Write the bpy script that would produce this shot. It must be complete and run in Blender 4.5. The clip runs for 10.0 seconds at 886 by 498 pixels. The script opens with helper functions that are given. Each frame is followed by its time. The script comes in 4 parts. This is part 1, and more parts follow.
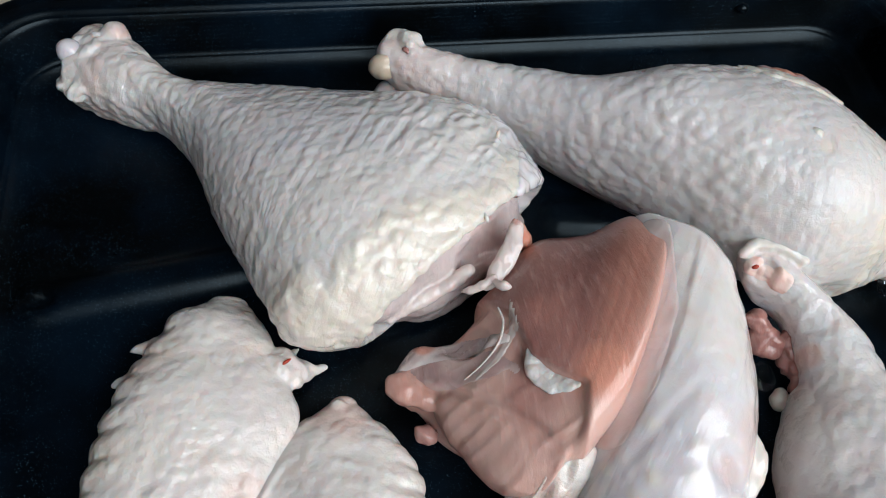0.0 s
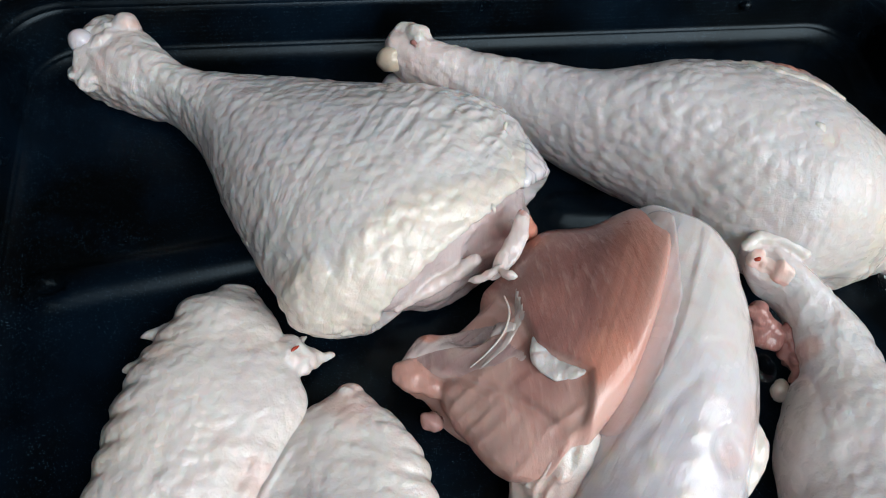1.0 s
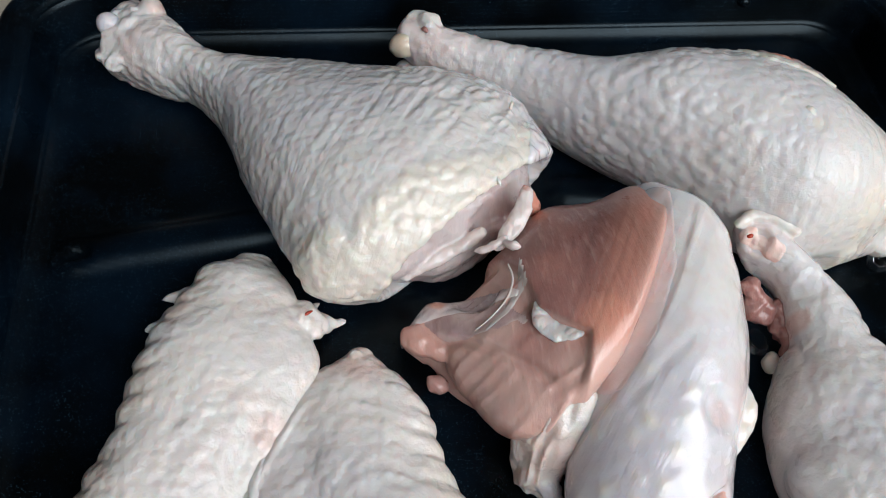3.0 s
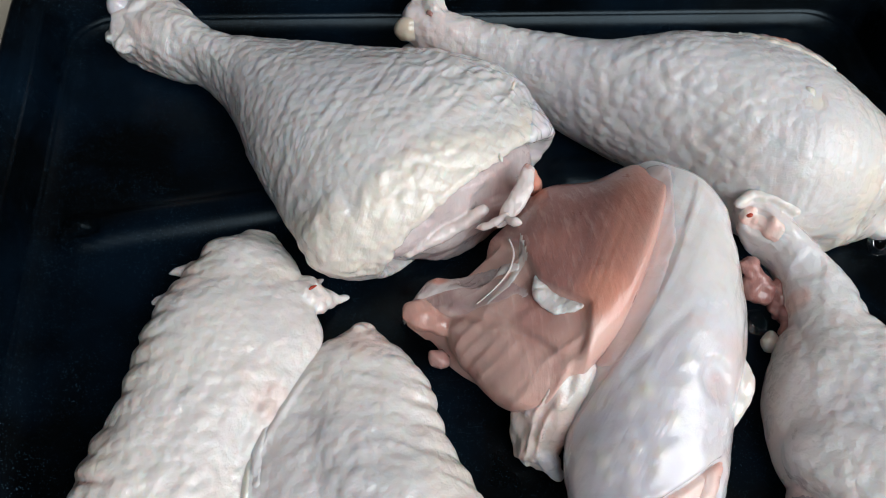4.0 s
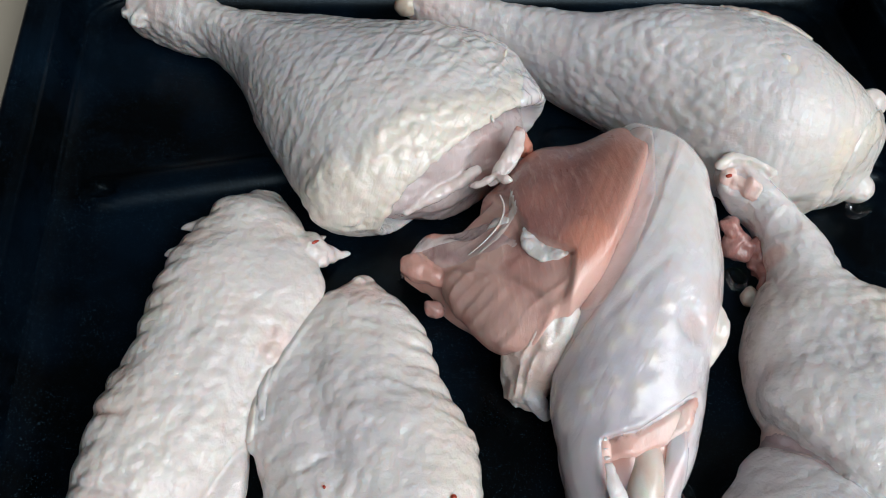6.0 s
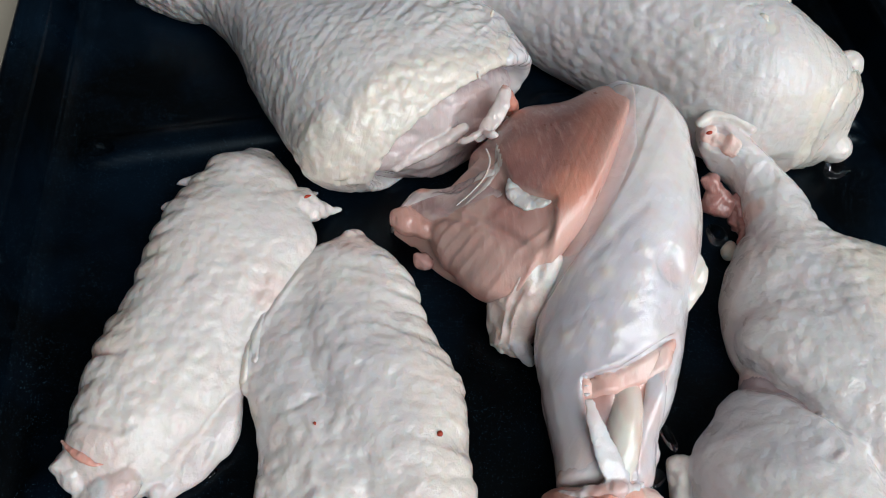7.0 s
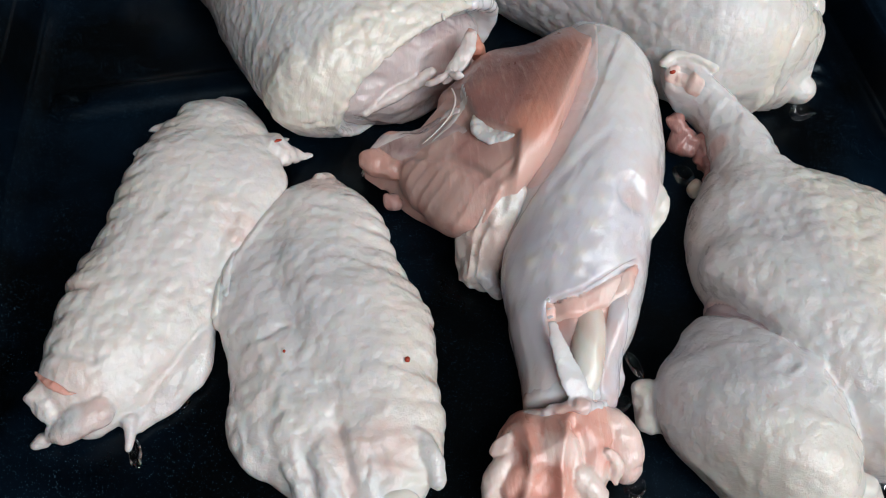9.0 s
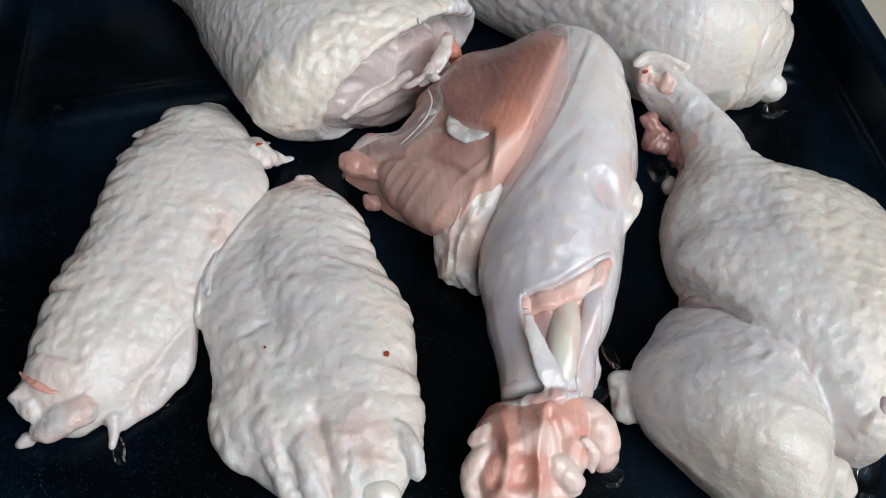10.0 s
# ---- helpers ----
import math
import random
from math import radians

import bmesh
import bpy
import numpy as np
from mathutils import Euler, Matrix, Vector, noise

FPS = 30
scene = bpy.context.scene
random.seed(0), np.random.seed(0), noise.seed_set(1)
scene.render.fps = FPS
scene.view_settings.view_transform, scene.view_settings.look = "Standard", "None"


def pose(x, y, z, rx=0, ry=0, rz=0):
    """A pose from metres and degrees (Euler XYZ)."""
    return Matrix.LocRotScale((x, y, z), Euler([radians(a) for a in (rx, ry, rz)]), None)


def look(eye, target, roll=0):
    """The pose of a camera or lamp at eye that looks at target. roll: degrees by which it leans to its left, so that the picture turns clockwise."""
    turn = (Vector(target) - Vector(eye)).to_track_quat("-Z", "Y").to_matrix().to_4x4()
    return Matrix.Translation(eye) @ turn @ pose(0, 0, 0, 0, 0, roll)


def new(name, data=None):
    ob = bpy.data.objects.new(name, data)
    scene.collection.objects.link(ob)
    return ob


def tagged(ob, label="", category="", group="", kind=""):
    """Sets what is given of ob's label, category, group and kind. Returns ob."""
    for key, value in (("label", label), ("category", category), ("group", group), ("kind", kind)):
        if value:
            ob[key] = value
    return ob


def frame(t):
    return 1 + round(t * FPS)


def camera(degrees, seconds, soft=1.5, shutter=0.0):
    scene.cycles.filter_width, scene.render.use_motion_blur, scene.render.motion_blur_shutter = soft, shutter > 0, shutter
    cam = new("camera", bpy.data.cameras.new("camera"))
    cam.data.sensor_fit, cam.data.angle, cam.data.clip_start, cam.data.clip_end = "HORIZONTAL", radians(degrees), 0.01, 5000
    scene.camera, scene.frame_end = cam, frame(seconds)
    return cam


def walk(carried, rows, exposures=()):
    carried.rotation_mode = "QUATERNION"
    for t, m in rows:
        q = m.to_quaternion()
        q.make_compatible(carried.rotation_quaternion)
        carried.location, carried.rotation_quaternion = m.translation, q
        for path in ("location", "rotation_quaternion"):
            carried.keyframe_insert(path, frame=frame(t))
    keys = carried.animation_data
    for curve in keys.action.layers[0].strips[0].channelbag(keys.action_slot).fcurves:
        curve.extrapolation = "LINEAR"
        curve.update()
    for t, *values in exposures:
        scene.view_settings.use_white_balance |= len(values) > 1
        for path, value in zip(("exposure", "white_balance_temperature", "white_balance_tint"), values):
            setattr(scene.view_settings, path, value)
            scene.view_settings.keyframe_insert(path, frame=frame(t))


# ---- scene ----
from mathutils.kdtree import KDTree

cam = camera(57.334, 10.0, soft=1.0)
PATH = [
    (0, -0.07539, -0.13950, 0.30349, 31.744, -4.435, -8.012),
    (0.5, -0.07661, -0.14003, 0.30276, 31.540, -4.519, -7.893),
    (1, -0.07921, -0.14418, 0.30511, 31.609, -4.730, -7.641),
    (1.5, -0.08034, -0.14883, 0.30757, 31.740, -4.840, -7.567),
    (2, -0.08138, -0.15381, 0.31084, 31.904, -4.867, -7.227),
    (2.5, -0.08396, -0.15965, 0.31127, 32.115, -4.966, -6.961),
    (4, -0.08313, -0.17861, 0.30816, 32.657, -4.714, -6.201),
    (4.5, -0.08259, -0.18345, 0.30937, 32.575, -4.594, -5.803),
    (5, -0.08239, -0.18993, 0.31059, 32.562, -4.325, -5.802),
    (6.5, -0.08015, -0.21916, 0.31506, 33.201, -4.272, -5.815),
    (7, -0.07855, -0.23077, 0.31256, 32.957, -4.291, -5.922),
    (7.5, -0.07505, -0.23902, 0.31041, 32.727, -4.134, -6.260),
    (8, -0.07274, -0.24724, 0.31008, 32.897, -4.174, -6.397),
    (8.5, -0.07178, -0.25172, 0.30842, 33.071, -4.081, -6.395),
    (9, -0.06848, -0.25757, 0.30407, 32.952, -3.858, -6.970),
    (9.5, -0.06708, -0.26320, 0.30393, 33.743, -3.720, -7.257),
    (10, -0.06295, -0.26818, 0.30564, 34.090, -3.654, -7.954),
]
walk(cam, [(t, pose(x, y, z, rx, ry, rz)) for t, x, y, z, rx, ry, rz in PATH], exposures=[(0, 0.0), (5, -0.05), (10, -0.20)])

# ---- light: an overcast day through one window, with an unseen dim room added round it ----
world = bpy.data.worlds.new("world")
scene.world = world
world.use_nodes = True
sky = world.node_tree.nodes.new("ShaderNodeTexSky")
sky.sky_type, sky.sun_disc, sky.sun_elevation, sky.sun_rotation = "NISHITA", False, radians(40), radians(120)
world.node_tree.links.new(sky.outputs[0], world.node_tree.nodes["Background"].inputs[0])
world.node_tree.nodes["Background"].inputs[1].default_value = 0.1

WINDOW = (-0.30, -1.00, 0.62, 2.10, 1.55)  # x from, wall y, z from, width, height above the table
glow = bpy.data.lights.new("window_daylight", "AREA")
glow.shape, glow.size, glow.size_y, glow.energy, glow.color = "RECTANGLE", WINDOW[3], WINDOW[4], 62.0, (0.91, 0.97, 1.0)
daylight = new("window_daylight", glow)
middle = (WINDOW[0] + WINDOW[3] / 2, WINDOW[1] - 0.04, WINDOW[2] + WINDOW[4] / 2)
daylight.matrix_world = look(middle, (middle[0] - 0.5, 0, middle[2] - 0.8))


# ---- materials ----
class Nodes:
    """A node material under construction."""

    def __init__(self, name):
        self.mat = bpy.data.materials.new(name)
        self.mat.use_nodes = True
        self.tree = self.mat.node_tree
        self.bsdf = self.tree.nodes["Principled BSDF"]
        self.where = self.add("ShaderNodeTexCoord").outputs["Object"]

    def add(self, kind, **values):
        node = self.tree.nodes.new(kind)
        for key, value in values.items():
            node.inputs[key].default_value = value
        return node

    def link(self, a, b):
        self.tree.links.new(a, b)

    def noise(self, scale, detail=4.0, rough=0.55):
        n = self.add("ShaderNodeTexNoise", Scale=scale, Detail=detail, Roughness=rough)
        self.link(self.where, n.inputs["Vector"])
        return n.outputs["Fac"]

    def cells(self, scale, feature="F1"):
        n = self.add("ShaderNodeTexVoronoi", Scale=scale)
        n.feature = feature
        self.link(self.where, n.inputs["Vector"])
        return n

    def ramp(self, fac, *stops):
        r = self.add("ShaderNodeValToRGB")
        e = r.color_ramp.elements
        while len(e) < len(stops):
            e.new(0.5)
        for slot, (at, value) in zip(e, stops):
            slot.position = at
            slot.color = (*value, 1) if isinstance(value, tuple) else (value, value, value, 1)
        self.link(fac, r.inputs["Fac"])
        return r.outputs["Color"]

    def mix(self, fac, a, b, mode="MIX"):
        m = self.add("ShaderNodeMix")
        m.data_type, m.blend_type = "RGBA", mode
        for slot, value in ((0, fac), (6, a), (7, b)):
            if isinstance(value, (int, float)):
                m.inputs[slot].default_value = value if slot == 0 else (value, value, value, 1)
            elif isinstance(value, tuple):
                m.inputs[slot].default_value = (*value, 1)
            else:
                self.link(value, m.inputs[slot])
        return m.outputs[2]

    def attribute(self, name):
        a = self.add("ShaderNodeAttribute")
        a.attribute_name = name
        return a.outputs["Fac"]

    def bump(self, height, distance, strength=1.0, after=None):
        b = self.add("ShaderNodeBump", Strength=strength, Distance=distance)
        self.link(height, b.inputs["Height"])
        if after:
            self.link(after, b.inputs["Normal"])
        return b.outputs["Normal"]

    def finish(self, colour=None, rough=None, normal=None, **values):
        for key, value in (("Base Color", colour), ("Roughness", rough)):
            if isinstance(value, tuple):
                self.bsdf.inputs[key].default_value = (*value, 1)
            elif isinstance(value, (int, float)):
                self.bsdf.inputs[key].default_value = value
            elif value is not None:
                self.link(value, self.bsdf.inputs[key])
        if normal:
            self.link(normal, self.bsdf.inputs["Normal"])
            self.link(normal, self.bsdf.inputs["Coat Normal"])
        for key, value in values.items():
            self.bsdf.inputs[key.replace("_", " ")].default_value = value
        return self.mat


def flesh(name, pale, blush, fat, pore=260.0, rough=0.30, grain=0.00036, crease=None, wrinkle=0.24, lines_depth=0.40, gloss=0.55):
    """Raw skin or fat: mottled, moist and a little translucent. The attribute blush reddens it, cream yellows it, grey
    darkens and cools it, in places as painted shade.
    """
    n = Nodes(name)
    colour = n.mix(n.ramp(n.noise(38), (0.35, 0.0), (0.7, 1.0)), pale, tuple(0.90 * c for c in pale))
    colour = n.mix(n.ramp(n.noise(17, 2), (0.42, 0.0), (0.68, 0.6)), colour, tuple(f * c for f, c in zip((0.86, 0.885, 0.93), pale)))
    colour = n.mix(n.ramp(n.noise(95, 3), (0.5, 0.0), (0.75, 0.30)), colour, blush)
    colour = n.mix(n.ramp(n.noise(27, 3), (0.50, 0.0), (0.72, 0.22)), colour, fat)
    colour = n.mix(n.attribute("grey"), colour, (pale[0] * 0.80, pale[1] * 0.80, pale[2] * 0.855))
    colour = n.mix(n.attribute("cream"), colour, fat)
    colour = n.mix(n.attribute("blush"), colour, blush)
    speck = n.ramp(n.cells(210).outputs["Distance"], (0.0, 1.0), (0.09, 0.0))
    colour = n.mix(n.mix(0.16, 0.0, speck), colour, (0.45, 0.30, 0.25))
    height = n.mix(0.62, n.noise(420, 5, 0.6), n.ramp(n.cells(pore).outputs["Distance"], (0.0, 1.0), (0.35, 0.7), (0.75, 0.0)))
    wet = n.ramp(n.noise(70, 3), (0.3, rough - 0.10), (0.75, rough + 0.10))
    crinkle = n.mix(0.4, n.ramp(n.noise(210, 5, 0.6), (0.38, 1.0), (0.5, 0.0), (0.62, 1.0)), n.ramp(n.noise(520, 4, 0.6), (0.38, 1.0), (0.5, 0.0), (0.62, 1.0)))
    relief = n.bump(height, grain, 0.8, n.bump(crinkle, 0.0008, wrinkle))
    if crease is not None:
        m = n.add("ShaderNodeMapping")
        m.vector_type = "TEXTURE"
        m.inputs["Rotation"].default_value = (0, 0, radians(crease))
        m.inputs["Scale"].default_value = (0.020, 0.0019, 0.012)
        n.link(n.where, m.inputs["Vector"])
        lines = n.add("ShaderNodeTexNoise", Scale=1.0, Detail=3.0, Roughness=0.5, Distortion=0.6)
        n.link(m.outputs[0], lines.inputs["Vector"])
        lines = n.mix(n.ramp(n.noise(34, 2), (0.40, 0.1), (0.62, 1.0)), 0.6, n.ramp(lines.outputs["Fac"], (0.30, 0.0), (0.50, 0.75), (0.70, 1.0)))
        relief = n.bump(lines, 0.0006, lines_depth, relief)
    return n.finish(colour, wet, relief, Subsurface_Weight=0.45, Subsurface_Radius=(1.0, 0.5, 0.35),
                    Subsurface_Scale=0.004, IOR=1.42, Coat_Weight=gloss, Coat_Roughness=0.12)


def muscle(name, red, dark, pale, turn=0.0, rough=0.34):
    """Raw meat: fine fibres along one way, paler sinew, a moist film."""
    n = Nodes(name)
    m = n.add("ShaderNodeMapping")
    m.inputs["Rotation"].default_value = (0, 0, turn)
    m.inputs["Scale"].default_value = (520, 70, 160)
    n.link(n.where, m.inputs["Vector"])
    fibre = n.add("ShaderNodeTexNoise", Scale=1.0, Detail=5.0, Roughness=0.6)
    n.link(m.outputs[0], fibre.inputs["Vector"])
    colour = n.mix(n.ramp(n.noise(45), (0.35, 0.0), (0.7, 1.0)), red, dark)
    colour = n.mix(n.ramp(fibre.outputs["Fac"], (0.52, 0.0), (0.75, 0.38)), colour, pale)
    colour = n.mix(n.attribute("cream"), colour, pale)
    colour = n.mix(n.attribute("blush"), colour, (0.62, 0.27, 0.195))
    height = n.mix(0.4, fibre.outputs["Fac"], n.noise(260))
    return n.finish(colour, n.ramp(n.noise(80), (0.3, rough - 0.08), (0.7, rough + 0.12)), n.bump(height, 0.0007, 0.8), Subsurface_Weight=0.25,
                    Subsurface_Radius=(1.0, 0.3, 0.2), Subsurface_Scale=0.003, IOR=1.4, Coat_Weight=0.6, Coat_Roughness=0.13)


def enamel(name):
    """Blue-black vitreous enamel with fine pale specks and faint scuffs."""
    n = Nodes(name)
    spot = n.cells(1600)
    chance = n.ramp(spot.outputs["Color"], (0.60, 0.0), (0.98, 1.0))
    dot = n.ramp(spot.outputs["Distance"], (0.10, 1.0), (0.34, 0.0))
    specks = n.mix(1.0, n.mix(1.0, chance, dot, "MULTIPLY"), n.ramp(n.noise(30, 3), (0.34, 0.05), (0.62, 1.0)), "MULTIPLY")
    base = n.mix(n.ramp(n.noise(14), (0.42, 0.0), (0.68, 1.0)), (0.0, 0.0002, 0.0005), (0.0012, 0.0052, 0.0115))
    colour = n.mix(specks, base, (0.15, 0.28, 0.40))
    rough = n.ramp(n.noise(24, 6), (0.3, 0.26), (0.75, 0.38))
    return n.finish(colour, rough, n.bump(n.noise(300, 4), 0.0002, 0.2), IOR=1.29, Specular_Tint=(0.72, 0.9, 1.0, 1.0))


PALE, BLUSH, CREAM = (0.715, 0.670, 0.650), (0.70, 0.48, 0.425), (0.765, 0.68, 0.59)
SKIN = flesh("turkey_skin", PALE, BLUSH, CREAM)
SKIN_CREASED = flesh("creased_turkey_skin", PALE, BLUSH, CREAM, crease=61, lines_depth=0.30, wrinkle=0.20)
SKIN_TAUT = flesh("taut_turkey_skin", PALE, BLUSH, CREAM, crease=84, lines_depth=0.12, wrinkle=0.20, gloss=0.35)
SKIN_PINK = flesh("thin_pink_skin", (0.755, 0.70, 0.70), (0.62, 0.34, 0.28), (0.74, 0.66, 0.56), pore=160, rough=0.21, grain=0.0002, crease=52, wrinkle=0.08, lines_depth=0.16, gloss=0.7)
FAT = flesh("white_fat", (0.74, 0.67, 0.60), (0.70, 0.46, 0.36), (0.78, 0.66, 0.46), rough=0.3, wrinkle=0.12)
MEAT = muscle("raw_meat", (0.37, 0.175, 0.150), (0.28, 0.125, 0.110), (0.67, 0.43, 0.37), turn=0.35)
MEAT_PALE = muscle("pale_raw_meat", (0.42, 0.32, 0.325), (0.30, 0.225, 0.245), (0.70, 0.60, 0.57), turn=1.2, rough=0.28)
MEAT_RED = muscle("red_raw_meat", (0.75, 0.39, 0.315), (0.66, 0.28, 0.22), (0.80, 0.64, 0.58), turn=0.1, rough=0.28)
GRISTLE = flesh("gristle", (0.60, 0.50, 0.465), (0.62, 0.34, 0.28), (0.52, 0.42, 0.27), rough=0.22, grain=0.0001, wrinkle=0.08)
BONE = flesh("bone", (0.84, 0.78, 0.71), (0.66, 0.40, 0.32), (0.74, 0.66, 0.50), rough=0.22, grain=0.0001, wrinkle=0.04)
BLOOD = Nodes("blood_red")
BLOOD = BLOOD.finish(BLOOD.mix(BLOOD.noise(300), (0.42, 0.06, 0.03), (0.28, 0.03, 0.02)), 0.22, IOR=1.4)
ENAMEL = enamel("speckled_enamel")
WATER = Nodes("clear_liquid").finish((0.95, 0.96, 0.97), 0.04, Transmission_Weight=1.0, IOR=1.33)
n = Nodes("beige_tabletop")
TABLE = n.finish(n.mix(n.noise(9), (0.50, 0.44, 0.35), (0.42, 0.36, 0.28)), n.ramp(n.noise(40), (0.3, 0.35), (0.7, 0.55)), n.bump(n.noise(500), 0.0003, 0.3))
# Kept dark so the unseen walls and ceiling reflect little in the tray.
n = Nodes("wall_paint")
PAINT = n.finish(n.mix(n.noise(3), (0.075, 0.078, 0.082), (0.06, 0.063, 0.067)), 0.75, n.bump(n.noise(120), 0.001, 0.2))
n = Nodes("dark_floor")
FLOORING = n.finish(n.mix(n.noise(5), (0.18, 0.14, 0.10), (0.14, 0.10, 0.07)), 0.5, n.bump(n.noise(60), 0.001, 0.2))
n = Nodes("white_frame_paint")
FRAME = n.finish(n.mix(n.noise(6), (0.78, 0.78, 0.76), (0.72, 0.72, 0.70)), 0.4)


# ---- shaping helpers ----
def link_mesh(name, bm, material, parent=None, label="", smooth=True):
    data = bpy.data.meshes.new(name)
    bm.to_mesh(data)
    bm.free()
    data.materials.append(material)
    if smooth:
        data.polygons.foreach_set("use_smooth", [True] * len(data.polygons))
    ob = new(name, data)
    ob.parent = parent
    return tagged(ob, label)


def box(bm, x0, y0, z0, x1, y1, z1, bevel=0.0):
    made = bmesh.ops.create_cube(bm, size=1, matrix=Matrix.LocRotScale(((x0 + x1) / 2, (y0 + y1) / 2, (z0 + z1) / 2), None, (x1 - x0, y1 - y0, z1 - z0)))
    if bevel:
        edges = {e for v in made["verts"] for e in v.link_edges}
        bmesh.ops.bevel(bm, geom=list(edges), offset=bevel, segments=3, affect="EDGES", profile=0.5)


def step(x):
    x = np.clip(x, 0, 1)
    return x * x * (3 - 2 * x)


def hashed(i, j, k, salt):
    h = (i * 374761393 + j * 668265263 + k * 2147483647 + salt * 1274126177) & 0xFFFFFFFF
    h = ((h ^ (h >> 13)) * 1274126177) & 0xFFFFFFFF
    h = ((h ^ (h >> 16)) * 2246822519) & 0xFFFFFFFF
    return ((h ^ (h >> 15)) & 0xFFFF) / 65535.0


def rough_noise(p, size, salt=0):
    """Smooth noise in -1..1 over points, with features about size across (a number or three)."""
    q = p / np.asarray(size)
    c = np.floor(q).astype(np.int64)
    f = q - c
    f = f * f * f * (f * (f * 6 - 15) + 10)
    out = 0
    for a in (0, 1):
        for b in (0, 1):
            for d in (0, 1):
                w = (f[:, 0] if a else 1 - f[:, 0]) * (f[:, 1] if b else 1 - f[:, 1]) * (f[:, 2] if d else 1 - f[:, 2])
                out = out + w * hashed(c[:, 0] + a, c[:, 1] + b, c[:, 2] + d, salt)
    return 2 * out - 1


def fractal(p, size, salt=0, octaves=3):
    size = np.asarray(size, float)
    return sum(rough_noise(p, size / 2**o, salt + o) / 2**o for o in range(octaves)) / 1.6


def domes(p, size, salt=0):
    """Rounded bumps packed like pimples, 0..1."""
    q = p / np.asarray(size)
    c = np.floor(q).astype(np.int64)
    best = np.full(len(p), 9.0)
    for a in (-1, 0, 1):
        for b in (-1, 0, 1):
            for d in (-1, 0, 1):
                i, j, k = c[:, 0] + a, c[:, 1] + b, c[:, 2] + d
                spot = np.stack([i + 0.15 + 0.7 * hashed(i, j, k, salt), j + 0.15 + 0.7 * hashed(i, j, k, salt + 7), k + 0.15 + 0.7 * hashed(i, j, k, salt + 13)], 1)
                best = np.minimum(best, ((q - spot) ** 2).sum(1))
    return np.clip(1 - best / 0.55, 0, 1) ** 1.3


def ridges(p, way, across, along, salt=0):
    """Creases running along the direction way (degrees in plan)."""
    a = radians(way)
    u, v = p[:, 0] * math.cos(a) + p[:, 1] * math.sin(a), -p[:, 0] * math.sin(a) + p[:, 1] * math.cos(a)
    v = v + 0.4 * across * rough_noise(p, across * 4, salt + 3)
    q = np.stack([u / along, v / across, p[:, 2] / along], 1)
    return 1 - 2 * np.abs(rough_noise(q, 1.0, salt))


def near(p, x, y, r, soft=0.5):
    """1 inside a round spot of radius r (mm, in plan), fading to 0 over its outer part."""
    d = np.hypot(p[:, 0] - x / 1000, p[:, 1] - y / 1000) * 1000 / r
    f = np.clip((1 - d) / soft, 0, 1)
    return f * f * (3 - 2 * f)


def spline(rows, count):
    """Smooth rows between the control rows, evenly by length."""
    rows = np.asarray(rows, float)
    n = len(rows)
    mid = (rows[:, 0:2] + rows[:, 2:4]) / 2 if rows.shape[1] > 4 else rows[:, :3]
    way = np.r_[0, np.cumsum(np.maximum(np.linalg.norm(np.diff(mid, axis=0), axis=1), 1e-6))]
    slope = np.gradient(rows, way, axis=0)
    at = np.linspace(0, way[-1], count)
    i = np.clip(np.searchsorted(way, at, side="right") - 1, 0, n - 2)
    h = (way[i + 1] - way[i])[:, None]
    t = ((at - way[i]) / (way[i + 1] - way[i]))[:, None]
    return ((2 * t**3 - 3 * t**2 + 1) * rows[i] + (t**3 - 2 * t**2 + t) * h * slope[i]
            + (-2 * t**3 + 3 * t**2) * rows[i + 1] + (t**3 - t**2) * h * slope[i + 1])


